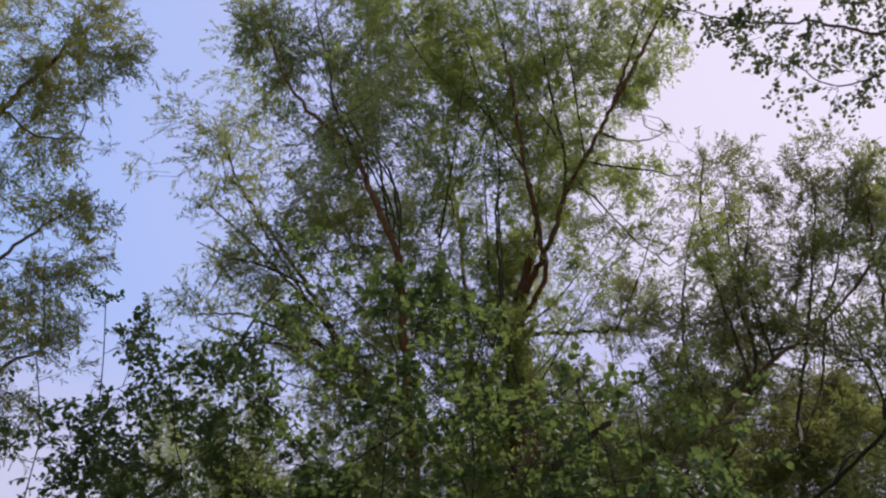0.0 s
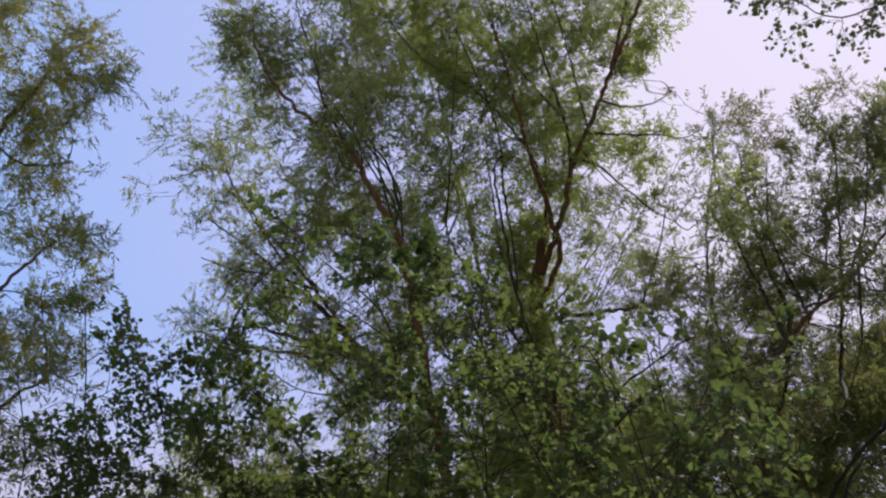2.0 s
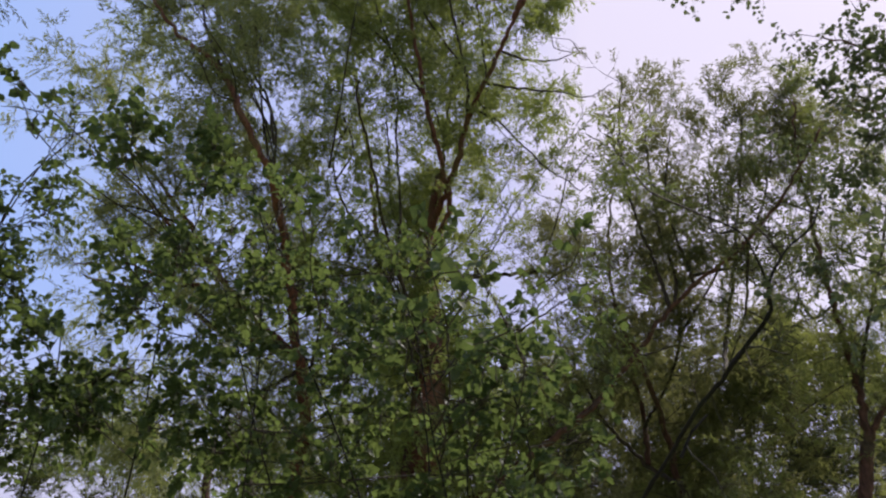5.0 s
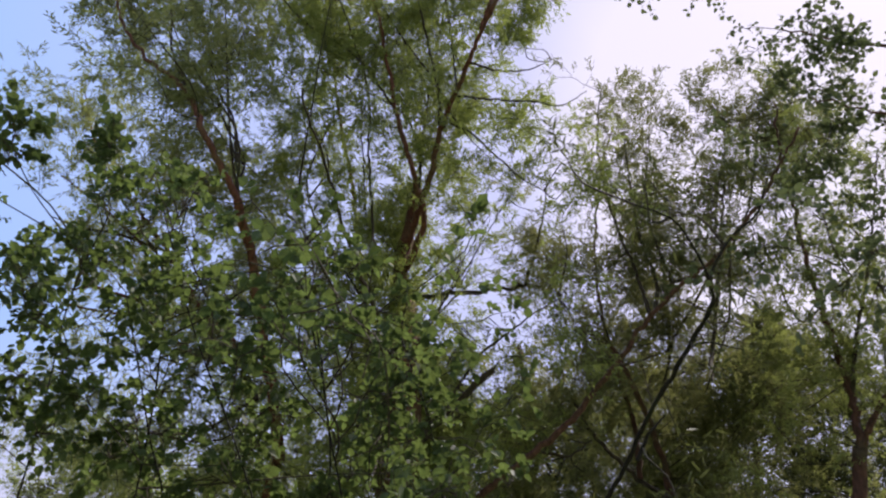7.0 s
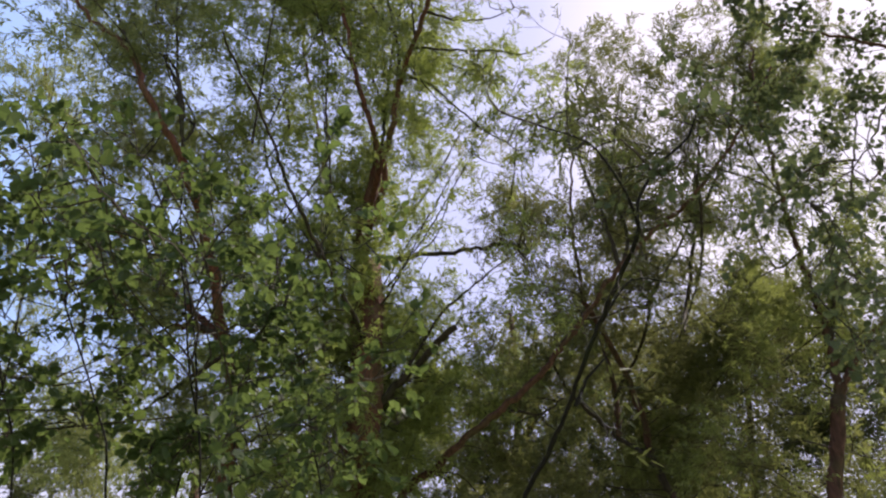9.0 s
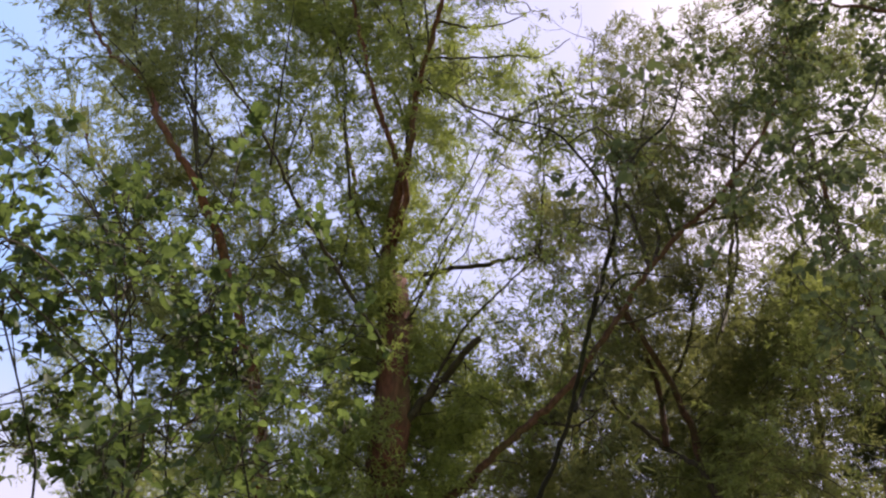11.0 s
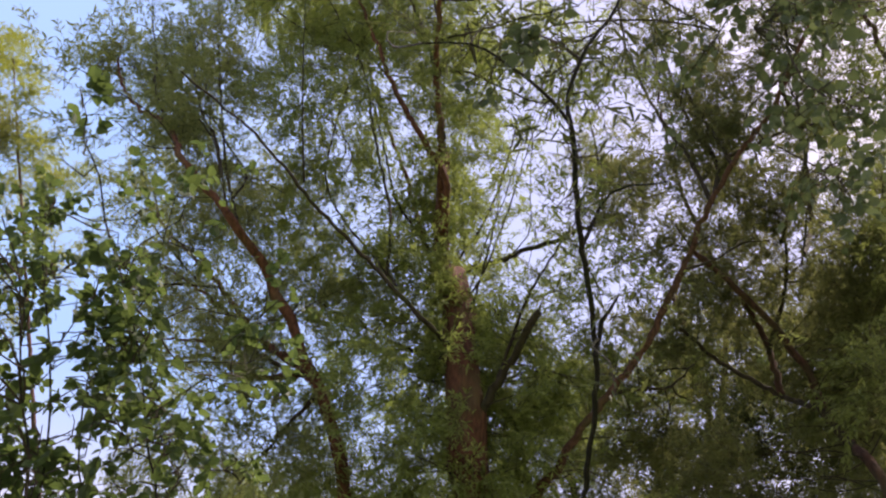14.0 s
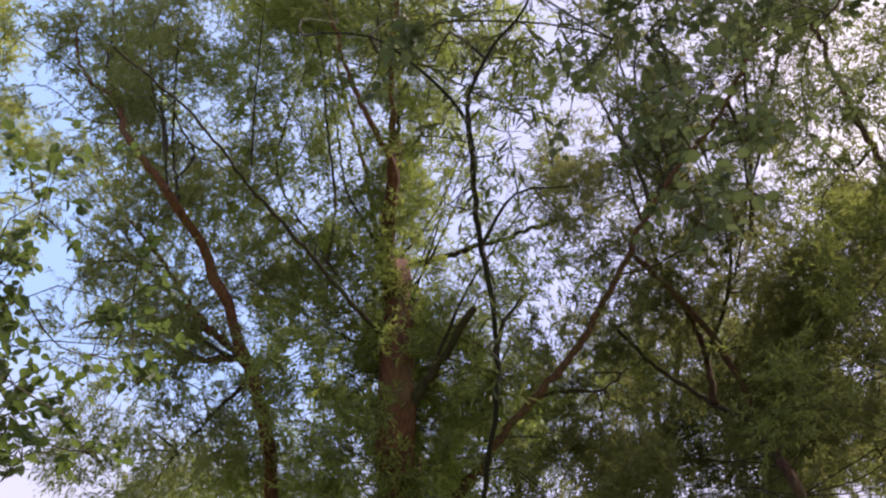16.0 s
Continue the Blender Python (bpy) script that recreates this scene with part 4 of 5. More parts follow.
willow_c.sprays([(5.55, 10.46, 12.67, 0.36), (5.37, 10.56, 13.10, 0.36), (5.16, 10.94, 13.30, 0.36), (7.15, 10.52, 13.51, 0.46), (6.85, 10.62, 12.54,
    0.46), (4.76, 12.37, 10.32, 0.61), (4.03, 11.41, 9.54, 0.61), (4.96, 11.65, 10.35, 0.43), (5.69, 10.58, 10.87, 0.36), (5.33, 11.00, 11.01, 0.36),
    (5.64, 10.62, 10.97, 0.36), (4.29, 11.15, 9.91, 0.37), (4.58, 11.19, 10.41, 0.37), (4.23, 11.81, 9.45, 0.37), (3.62, 11.77, 9.15, 0.34), (4.01,
    11.63, 9.01, 0.34), (3.93, 11.42, 8.43, 0.31), (3.51, 11.50, 8.46, 0.31), (5.27, 11.30, 11.02, 0.34), (3.20, 12.48, 7.86, 0.27), (3.00, 12.77,
    7.78, 0.27), (3.19, 12.73, 8.13, 0.27), (2.66, 12.69, 7.75, 0.31), (2.65, 12.81, 8.10, 0.31), (2.87, 13.09, 7.92, 0.31), (7.25, 13.31, 6.10,
    0.62), (6.93, 12.66, 6.35, 0.62), (7.60, 12.95, 6.03, 0.62), (6.48, 12.82, 9.22, 0.59), (5.43, 13.50, 8.86, 0.59), (2.06, 12.66, 7.17, 0.40),
    (2.14, 12.89, 6.54, 0.40), (5.14, 13.88, 8.16, 0.46), (5.48, 13.92, 7.43, 0.46), (5.13, 13.92, 8.11, 0.46)], 0.5)
willow_c.sprays([(4.73, 10.73, 12.97, 0.48), (7.88, 10.94, 12.88, 0.47), (7.73, 10.88, 12.38, 0.47), (8.20, 10.49, 12.67, 0.47), (6.80, 12.42, 9.41,
    0.57), (6.60, 12.45, 8.27, 0.57), (5.07, 11.35, 10.59, 0.48), (5.99, 10.91, 10.81, 0.48), (5.95, 12.20, 8.62, 0.37), (2.89, 12.51, 6.32, 0.44),
    (2.53, 12.77, 6.28, 0.44), (4.23, 12.50, 6.36, 0.47), (4.48, 14.11, 9.50, 0.72), (4.65, 13.59, 9.74, 0.72), (4.08, 13.23, 9.42, 0.72), (5.83,
    14.13, 8.47, 0.77), (5.51, 12.17, 9.23, 0.77), (5.43, 14.30, 8.30, 0.77)], 0.6)
willow_c.sprays([(6.03, 10.36, 12.61, 0.45), (6.64, 10.72, 12.43, 0.45), (6.15, 10.44, 12.51, 0.45), (3.38, 11.82, 11.05, 0.37), (3.56, 11.56, 11.02,
    0.37), (3.75, 11.87, 10.54, 0.37), (4.01, 12.29, 9.52, 0.73), (3.44, 12.46, 7.94, 0.60), (3.09, 12.06, 8.24, 0.60), (3.44, 13.35, 8.88, 0.60),
    (3.34, 12.55, 11.08, 0.25), (3.28, 12.56, 11.05, 0.25), (5.24, 13.71, 8.56, 0.49), (4.47, 13.89, 8.09, 0.49), (5.07, 14.03, 8.00, 0.49), (5.78,
    14.11, 7.79, 0.43), (5.89, 13.88, 7.38, 0.43), (5.59, 13.73, 7.88, 0.43), (5.20, 14.07, 6.76, 0.62), (4.37, 13.02, 5.73, 0.49), (4.30, 12.47,
    6.09, 0.49), (4.26, 13.05, 5.77, 0.49), (5.62, 13.81, 7.51, 0.56), (6.08, 12.62, 7.84, 0.56), (5.91, 12.91, 7.95, 0.56), (3.55, 13.63, 8.83,
    0.69), (4.46, 13.28, 8.99, 0.69), (6.68, 13.39, 10.24, 0.31), (6.66, 13.34, 10.16, 0.31), (6.89, 13.08, 10.13, 0.31), (6.64, 13.02, 9.90, 0.38),
    (6.46, 12.54, 9.91, 0.38), (6.65, 13.01, 9.38, 0.38)], 0.7)
willow_c.sprays([(4.78, 11.72, 9.93, 0.37), (4.96, 11.75, 10.20, 0.37), (5.25, 11.76, 9.67, 0.37), (2.97, 13.07, 7.40, 0.45), (2.55, 13.89, 7.17,
    0.45), (3.08, 13.27, 7.44, 0.45), (5.28, 14.31, 7.59, 0.44), (4.79, 13.62, 8.72, 0.44), (5.00, 14.02, 8.09, 0.44), (5.11, 13.39, 9.91, 0.74),
    (6.69, 13.05, 9.14, 0.74), (6.47, 13.33, 9.07, 0.74), (6.43, 12.51, 9.78, 0.36), (7.00, 13.11, 10.21, 0.36), (6.11, 12.89, 10.40, 0.36), (6.33,
    12.57, 5.51, 0.58), (6.22, 12.39, 6.59, 0.58), (6.97, 13.12, 5.67, 0.58), (5.38, 13.69, 7.08, 0.56), (5.41, 14.04, 7.61, 0.56), (5.76, 14.31,
    7.03, 0.56), (3.36, 13.87, 6.82, 0.43), (3.44, 13.92, 7.27, 0.43), (3.05, 13.67, 7.54, 0.43), (5.84, 12.89, 6.97, 0.59), (5.30, 14.00, 6.80,
    0.59), (5.53, 13.22, 6.12, 0.59), (3.72, 13.04, 6.06, 0.52), (3.68, 12.79, 6.67, 0.52), (2.77, 12.60, 7.06, 0.52), (7.63, 10.73, 12.70, 0.52),
    (7.33, 11.31, 12.38, 0.52), (7.55, 11.67, 12.84, 0.52), (6.10, 13.33, 8.68, 0.43), (5.77, 13.08, 8.57, 0.43), (5.57, 13.36, 8.31, 0.43), (3.67,
    12.91, 11.34, 0.40), (3.26, 12.64, 11.20, 0.40), (3.52, 12.49, 11.93, 0.40), (5.22, 12.88, 10.29, 0.68), (5.59, 12.68, 8.98, 0.68), (5.44, 12.97,
    9.54, 0.68)], 0.8)
willow_c.dress(0.6, 0.45, 0.38, 0.5, 4.0, ("limb",))

# the slim forked willow further on
willow_d = Tree("willow_tree", "slim forked willow with loose olive-green sprays", WILLOW_MID, BARK_DARK, 14, group="willows of the thicket")
willow_d.limb([(5.88, 12.67, -0.10), (6.36, 12.09, 2.64), (6.62, 11.84, 5.40), (6.73, 11.77, 5.93), (6.94, 11.64, 6.59), (7.08, 11.54, 7.04)], 0.11,
    0.08, "trunk")
willow_d.limb([(7.08, 11.54, 7.04), (7.21, 11.50, 7.76), (7.17, 11.28, 8.35), (7.09, 11.02, 9.05), (7.06, 10.80, 9.69), (7.07, 10.55, 10.45), (7.05,
    10.32, 11.09), (7.17, 9.98, 12.14)], 0.06, 0.012)
willow_d.limb([(7.08, 11.54, 7.04), (7.46, 11.42, 7.56), (7.83, 11.28, 7.86), (8.39, 11.14, 8.11)], 0.05, 0.02)
willow_d.limb([(7.21, 11.49, 7.79), (7.50, 11.21, 8.60), (7.83, 10.96, 9.34), (8.12, 10.67, 10.15), (8.50, 10.28, 11.26)], 0.035, 0.01)
willow_d.limb([(7.10, 11.05, 8.94), (6.76, 11.08, 8.76), (6.58, 10.87, 9.31), (6.52, 10.73, 9.72)], 0.02, 0.008)
willow_d.sprays([(7.74, 11.73, 9.47, 0.44)], 0.1)
willow_d.sprays([(7.79, 10.34, 10.26, 0.47), (7.19, 10.39, 8.67, 0.42)], 0.2)
willow_d.sprays([(8.23, 10.79, 12.38, 0.49)], 0.3)
willow_d.sprays([(6.51, 12.66, 6.13, 0.50), (6.90, 12.89, 6.25, 0.50), (6.16, 12.99, 6.13, 0.50), (7.42, 12.25, 6.60, 0.49), (7.68, 12.43, 6.64,
    0.49), (5.85, 11.51, 6.09, 0.51), (5.61, 11.52, 6.31, 0.51), (5.92, 11.71, 6.68, 0.51)], 0.35)
willow_d.sprays([(6.30, 12.11, 8.82, 0.56)], 0.4)
willow_d.sprays([(8.24, 11.19, 9.80, 0.44), (7.98, 11.03, 9.54, 0.44), (7.0, 10.9, 10.2, 0.45), (6.7, 10.6, 10.9, 0.4), (7.3, 10.8, 9.6, 0.42), (7.4,
    10.5, 11.2, 0.42), (7.7, 10.9, 10.4, 0.4), (6.9, 10.7, 9.3, 0.35)], 0.5)
willow_d.sprays([(6.57, 11.15, 7.16, 0.41), (6.37, 11.82, 7.38, 0.41), (7.03, 11.98, 7.25, 0.41), (9.11, 11.16, 9.51, 0.56), (9.41, 10.59, 9.49,
    0.56), (8.62, 11.69, 9.39, 0.56), (8.14, 12.25, 7.00, 0.58)], 0.6)
willow_d.sprays([(7.41, 12.03, 8.18, 0.54), (6.45, 11.53, 8.26, 0.54), (7.22, 11.92, 8.45, 0.54)], 0.7)
willow_d.sprays([(5.42, 14.12, 7.88, 0.48), (5.36, 13.98, 8.19, 0.48), (5.67, 13.80, 8.07, 0.48), (7.36, 10.27, 12.54, 0.42), (7.40, 10.75, 12.30,
    0.42), (7.31, 10.96, 11.71, 0.42)], 0.8)
willow_d.sprays([(7.89, 10.78, 8.04, 0.40), (7.66, 10.53, 8.29, 0.40), (7.54, 11.69, 8.46, 0.40)], 1)
willow_d.dress(0.5, 0.4, 0.36, 0.8)

# the tall willow at the edge of the clearing
willow_f = Tree("willow_tree", "tall sunlit willow with olive-green hanging sprays", WILLOW_OLIVE, BARK_DARK, 15, group="willows of the thicket")
willow_f.limb([(-4.53, 9.89, -0.10), (-4.84, 9.41, 2.19), (-5.01, 9.15, 4.49), (-5.24, 8.65, 6.16), (-5.74, 8.05, 8.16), (-6.29, 7.45, 10.16),
    (-6.94, 6.73, 12.58), (-7.85, 5.84, 15.53)], 0.22, 0.05, "trunk")
willow_f.limb([(-5.53, 8.31, 7.32), (-5.35, 8.01, 8.31), (-4.91, 7.85, 8.85), (-4.60, 7.77, 9.09)], 0.05, 0.012)
willow_f.limb([(-6.17, 7.58, 9.74), (-5.86, 7.32, 10.61), (-5.35, 7.06, 11.45), (-4.73, 6.80, 12.35)], 0.06, 0.012)
willow_f.limb([(-6.17, 7.58, 9.74), (-5.86, 7.32, 10.61), (-5.28, 7.42, 10.25), (-4.57, 7.44, 10.21)], 0.03, 0.01)
willow_f.limb([(-5.32, 8.56, 6.47), (-4.86, 8.36, 7.12), (-4.44, 8.30, 7.33)], 0.05, 0.012)
willow_f.limb([(-6.80, 6.88, 12.07), (-6.25, 6.53, 13.22), (-5.79, 6.23, 14.25)], 0.05, 0.012)
willow_f.sprays([(-4.54, 7.43, 10.15, 0.30), (-3.96, 7.47, 8.22, 0.26), (-4.12, 8.09, 7.43, 0.22)], 0.63)
willow_f.sprays([(-6.28, 7.28, 12.53, 0.90), (-4.90, 6.65, 11.53, 0.67), (-4.88, 7.22, 12.11, 0.47), (-5.78, 7.48, 11.49, 0.71), (-4.64, 6.82, 10.84,
    0.47), (-5.80, 7.75, 10.40, 0.63), (-5.09, 7.69, 10.10, 0.43), (-5.56, 8.26, 9.68, 0.58), (-4.47, 7.70, 8.81, 0.43), (-5.20, 8.29, 8.56, 0.55),
    (-4.78, 8.43, 8.50, 0.37), (-4.74, 8.10, 7.42, 0.46), (-4.12, 8.02, 6.97, 0.36), (-4.53, 8.31, 6.70, 0.37), (-6.97, 7.18, 11.77, 1.09), (-5.98,
    7.33, 9.45, 0.93), (-6.08, 8.45, 8.50, 0.95), (-5.06, 8.22, 6.63, 0.75)], 0.9)
willow_f.sprays([(-4.86, 7.04, 12.76, 0.48), (-5.72, 6.38, 12.91, 0.88), (-6.79, 6.54, 13.23, 1.03), (-8.24, 6.86, 13.87, 1.35)], 0.9)

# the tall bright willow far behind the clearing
willow_p = Tree("willow_tree", "tall distant willow, bright yellow-green in full sun", WILLOW_FULL_SUN, BARK_DARK, 22, group="willows of the thicket")
willow_p.limb([(-13.35, 20.75, -0.10), (-14.08, 19.75, 4.59), (-14.48, 19.22, 9.27), (-15.39, 17.97, 13.42), (-16.56, 16.38, 18.72), (-18.10, 14.29,
    25.72), (-19.68, 12.06, 33.14)], 0.12, 0.03, "trunk")
willow_p.sprays([(-16.46, 15.13, 22.79, 0.79), (-17.10, 14.57, 25.59, 0.56), (-16.82, 15.15, 21.80, 0.78)], 1.19)
willow_p.sprays([(-19.94, 11.98, 33.19, 1.22), (-17.79, 12.51, 28.69, 1.09), (-17.75, 13.81, 27.43, 0.97), (-17.13, 14.46, 24.80, 0.96), (-20.13,
    12.11, 31.64, 1.49), (-20.19, 12.80, 28.49, 1.80), (-19.39, 14.29, 24.64, 1.67), (-22.67, 11.38, 34.02, 2.35), (-19.61, 15.19, 21.77, 1.60),
    (-22.60, 11.44, 37.27, 1.55)], 1.7)

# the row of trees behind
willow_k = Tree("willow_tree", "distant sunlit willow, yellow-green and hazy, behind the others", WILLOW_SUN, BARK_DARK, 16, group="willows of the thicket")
willow_k.limb([(2.41, 21.03, -0.10), (2.64, 20.26, 3.55), (2.77, 19.84, 7.20), (3.03, 18.82, 10.58), (3.24, 18.29, 12.37), (3.17, 17.84, 13.88)],
    0.2, 0.05, "trunk")
willow_k.sprays([(3.25, 18.53, 14.19, 0.68), (3.82, 18.69, 13.79, 0.76), (2.57, 17.92, 13.09, 0.72), (3.33, 18.96, 12.78, 0.89), (2.29, 18.52, 12.17,
    0.86), (4.33, 19.25, 12.48, 1.05), (2.72, 18.03, 10.74, 0.95), (3.90, 19.19, 11.07, 1.01), (1.46, 18.84, 11.12, 0.85)], 0.8)
willow_l = Tree("willow_tree", "distant willow closing the gap between the trunks", WILLOW, BARK_DARK, 17, group="willows of the thicket")
willow_l.limb([(-3.28, 20.09, -0.10), (-3.43, 19.36, 3.33), (-3.51, 18.97, 6.75), (-3.72, 18.17, 9.43), (-3.74, 17.82, 10.61)], 0.2, 0.08, "trunk")
willow_l.sprays([(-3.04, 17.62, 11.38, 0.49)], 0.49)
willow_l.sprays([(-4.99, 18.16, 11.19, 0.86), (-3.61, 18.43, 10.78, 0.93), (-2.28, 18.38, 10.94, 0.84), (-1.10, 17.60, 10.29, 0.79), (-5.63, 17.62,
    10.46, 0.77), (-6.90, 18.11, 10.26, 0.87)], 0.7)
willow_l.sprays([(-1.22, 15.28, 11.02, 0.43)], 0.7)
willow_l.sprays([(-4.19, 16.74, 11.28, 0.60), (-2.84, 16.28, 11.32, 0.58), (-1.75, 16.21, 10.61, 0.56), (-0.55, 16.64, 10.47, 0.63), (0.40, 17.10,
    11.03, 0.65), (1.40, 16.80, 11.02, 0.64), (0.20, 16.87, 9.82, 0.75), (1.36, 16.11, 9.36, 0.72), (-4.29, 17.52, 9.76, 0.80), (-5.49, 16.17, 10.36,
    0.59), (-6.59, 16.91, 11.33, 0.56), (2.58, 16.31, 10.64, 0.63), (3.32, 16.74, 10.36, 0.64), (4.45, 17.17, 10.35, 0.79)])
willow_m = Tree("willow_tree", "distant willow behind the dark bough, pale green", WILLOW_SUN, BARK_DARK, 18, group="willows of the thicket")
willow_m.limb([(0.14, 21.15, -0.10), (0.93, 20.47, 3.11), (1.35, 20.11, 6.31), (2.35, 19.37, 8.77), (3.28, 18.70, 11.00), (4.16, 18.08, 13.06)], 0.2,
    0.05, "trunk")
willow_m.sprays([(1.66, 17.80, 11.05, 0.64), (2.48, 18.21, 11.26, 0.59), (3.56, 17.98, 11.24, 0.70), (4.51, 17.70, 11.33, 0.69), (5.45, 18.11, 11.91,
    0.72), (6.51, 18.80, 13.45, 0.78), (5.41, 17.68, 12.76, 0.60), (1.84, 18.23, 9.98, 0.80), (2.93, 19.66, 10.74, 0.87), (4.36, 18.85, 10.45, 0.83),
    (5.58, 18.67, 10.90, 0.83), (5.17, 19.47, 9.68, 0.84), (2.40, 17.09, 18.48, 0.59), (3.18, 16.18, 17.57, 0.55), (5.00, 17.40, 13.35, 0.49)], 0.8)
willow_n = Tree("willow_tree", "broad distant willow, olive green darkened for shade, closing the view low down", WILLOW_FAR, BARK_DARK, 19, group="willows of the thicket")
willow_n.limb([(6.39, 19.70, -0.10), (6.75, 19.06, 2.93), (6.95, 18.71, 5.95), (7.25, 18.19, 7.70), (7.59, 17.60, 9.65), (7.87, 17.08, 11.39)], 0.2,
    0.05, "trunk")
willow_n.sprays([(6.50, 16.92, 11.42, 0.72), (7.80, 17.51, 12.28, 0.77), (8.78, 17.67, 12.29, 0.79), (9.13, 16.54, 11.13, 0.73), (10.29, 17.46, 11.39,
    0.78), (5.91, 17.21, 10.59, 0.71), (7.07, 17.97, 10.95, 0.83), (7.83, 16.94, 10.49, 0.79), (8.70, 16.99, 10.17, 0.79), (9.39, 16.65, 9.65, 0.78),
    (6.07, 18.27, 9.91, 0.86), (6.88, 17.08, 9.19, 0.80), (7.95, 17.29, 9.21, 0.82), (8.88, 17.32, 8.91, 0.83), (10.30, 18.49, 9.53, 0.91), (10.44,
    16.65, 10.04, 0.86), (11.43, 16.64, 11.78, 0.79), (5.84, 18.22, 8.81, 0.95)], 1.2)
willow_n.sprays([(6.88, 17.37, 8.22, 0.91), (8.35, 18.15, 8.36, 0.97), (9.52, 17.93, 8.06, 0.97), (10.32, 17.06, 8.22, 0.95), (5.10, 17.83, 9.63,
    0.59), (4.81, 17.64, 8.51, 0.80), (11.28, 17.05, 9.59, 1.00), (12.77, 17.86, 11.98, 0.99)], 1.2)
willow_n.sprays([(3.90, 17.70, 11.58, 0.65), (4.79, 16.99, 11.37, 0.63), (5.72, 16.71, 11.43, 0.63), (6.45, 16.28, 10.84, 0.67), (7.84, 17.42, 11.79,
    0.74), (8.44, 16.69, 11.15, 0.71), (9.59, 17.08, 11.49, 0.75), (10.26, 17.42, 11.12, 0.83), (4.02, 17.88, 10.43, 0.76), (4.89, 16.83, 9.95, 0.72),
    (5.95, 16.76, 9.75, 0.72), (7.47, 17.91, 10.45, 0.79), (8.12, 16.68, 9.74, 0.75), (9.46, 17.34, 9.92, 0.79), (4.19, 16.89, 8.94, 0.82), (6.07,
    17.24, 8.92, 0.85), (7.66, 17.22, 8.86, 0.87), (9.77, 18.41, 9.23, 0.96)])
willow_o = Tree("willow_tree", "broad distant willow behind the red trunks, olive green darkened for shade", WILLOW_FAR, BARK_DARK, 20, group="willows of the thicket")
willow_o.limb([(0.48, 19.77, -0.10), (0.48, 19.19, 2.66), (0.48, 18.87, 5.43), (0.55, 18.21, 7.64), (0.48, 17.76, 9.13), (0.40, 17.30, 10.65)], 0.2,
    0.05, "trunk")
willow_o.sprays([(2.79, 17.49, 11.64, 0.44), (3.47, 16.75, 10.80, 0.42), (-0.59, 17.29, 11.28, 0.44), (0.66, 17.10, 11.31, 0.44), (1.70, 16.41, 10.90,
    0.41), (-1.44, 16.95, 10.88, 0.44)], 0.84)
willow_o.sprays([(-1.15, 17.83, 10.57, 0.62), (0.18, 16.73, 10.08, 0.57), (1.17, 16.88, 10.33, 0.58), (2.16, 17.14, 10.26, 0.58), (3.15, 16.65, 9.52,
    0.55), (-1.62, 18.13, 9.73, 0.82), (-0.27, 17.53, 9.20, 0.77), (0.90, 17.95, 9.43, 0.79), (2.17, 17.78, 9.24, 0.77), (3.36, 18.31, 9.17, 0.79),
    (-2.61, 18.04, 9.27, 0.82), (-3.59, 17.59, 9.02, 0.82), (-0.80, 17.31, 8.12, 0.91), (0.59, 17.90, 8.16, 0.92), (2.26, 17.19, 7.75, 0.87), (3.77,
    17.34, 7.71, 0.88), (-2.41, 18.08, 10.28, 0.51), (-2.81, 18.03, 8.34, 0.98)], 1.2)
willow_o.sprays([(-4.83, 18.41, 8.88, 1.05), (-6.06, 18.21, 9.24, 0.95), (-7.06, 17.81, 9.14, 0.95), (4.10, 17.78, 10.58, 0.48)], 1.2)

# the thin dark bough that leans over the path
sapling = Tree("young_willow", "thin dark young willow leaning over, sparse long leaves", WILLOW_NEAR, BARK_SILHOUETTE, 21, category="young tree", singles=290)
sapling.limb([(2.20, 10.12, -0.10), (2.76, 9.56, 2.18), (3.05, 9.45, 4.57), (3.25, 9.09, 4.82), (3.62, 8.45, 5.13), (3.84, 7.82, 5.32), (4.00, 7.23,
    5.34), (4.22, 6.60, 5.46)], 0.027, 0.017, "trunk")
sapling.limb([(4.22, 6.61, 5.50), (4.25, 6.55, 5.68), (4.45, 6.47, 5.95), (4.67, 6.42, 6.12), (4.81, 6.34, 6.41)], 0.015, 0.006)
sapling.limb([(4.22, 6.60, 5.46), (4.18, 6.45, 5.54), (4.06, 6.21, 5.63), (3.90, 6.00, 5.70), (3.67, 5.89, 5.73)], 0.013, 0.005)
sapling.limb([(3.96, 7.36, 5.31), (4.23, 7.31, 5.62), (4.57, 7.33, 5.55)], 0.014, 0.005)
sapling.limb([(3.73, 8.09, 5.07), (3.86, 8.02, 5.27), (4.00, 7.98, 5.41)], 0.02, 0.008)
sapling.sprays([(4.22, 6.70, 6.08, 0.18), (4.45, 6.66, 6.23, 0.16), (4.11, 6.50, 5.60, 0.13), (3.90, 6.60, 6.35, 0.17), (3.70, 6.37, 6.39, 0.17),
    (4.21, 6.60, 5.18, 0.12), (4.67, 6.42, 6.12, 0.17), (4.04, 6.82, 5.09, 0.11), (3.33, 6.41, 6.94, 0.16), (4.52, 6.61, 6.30, 0.15), (4.28, 6.45,
    6.27, 0.14), (4.10, 6.53, 6.41, 0.15), (4.46, 6.42, 6.33, 0.16), (3.93, 6.23, 6.24, 0.14), (3.97, 6.61, 5.51, 0.11), (4.38, 6.70, 5.66, 0.12),
    (4.68, 6.62, 6.03, 0.14), (4.34, 6.77, 5.39, 0.11)], 0.6)
sapling.sprays([(3.98, 7.52, 4.92, 0.12), (4.34, 7.52, 5.84, 0.14), (3.86, 7.72, 5.58, 0.11), (3.90, 7.73, 4.52, 0.13)], 0.4)

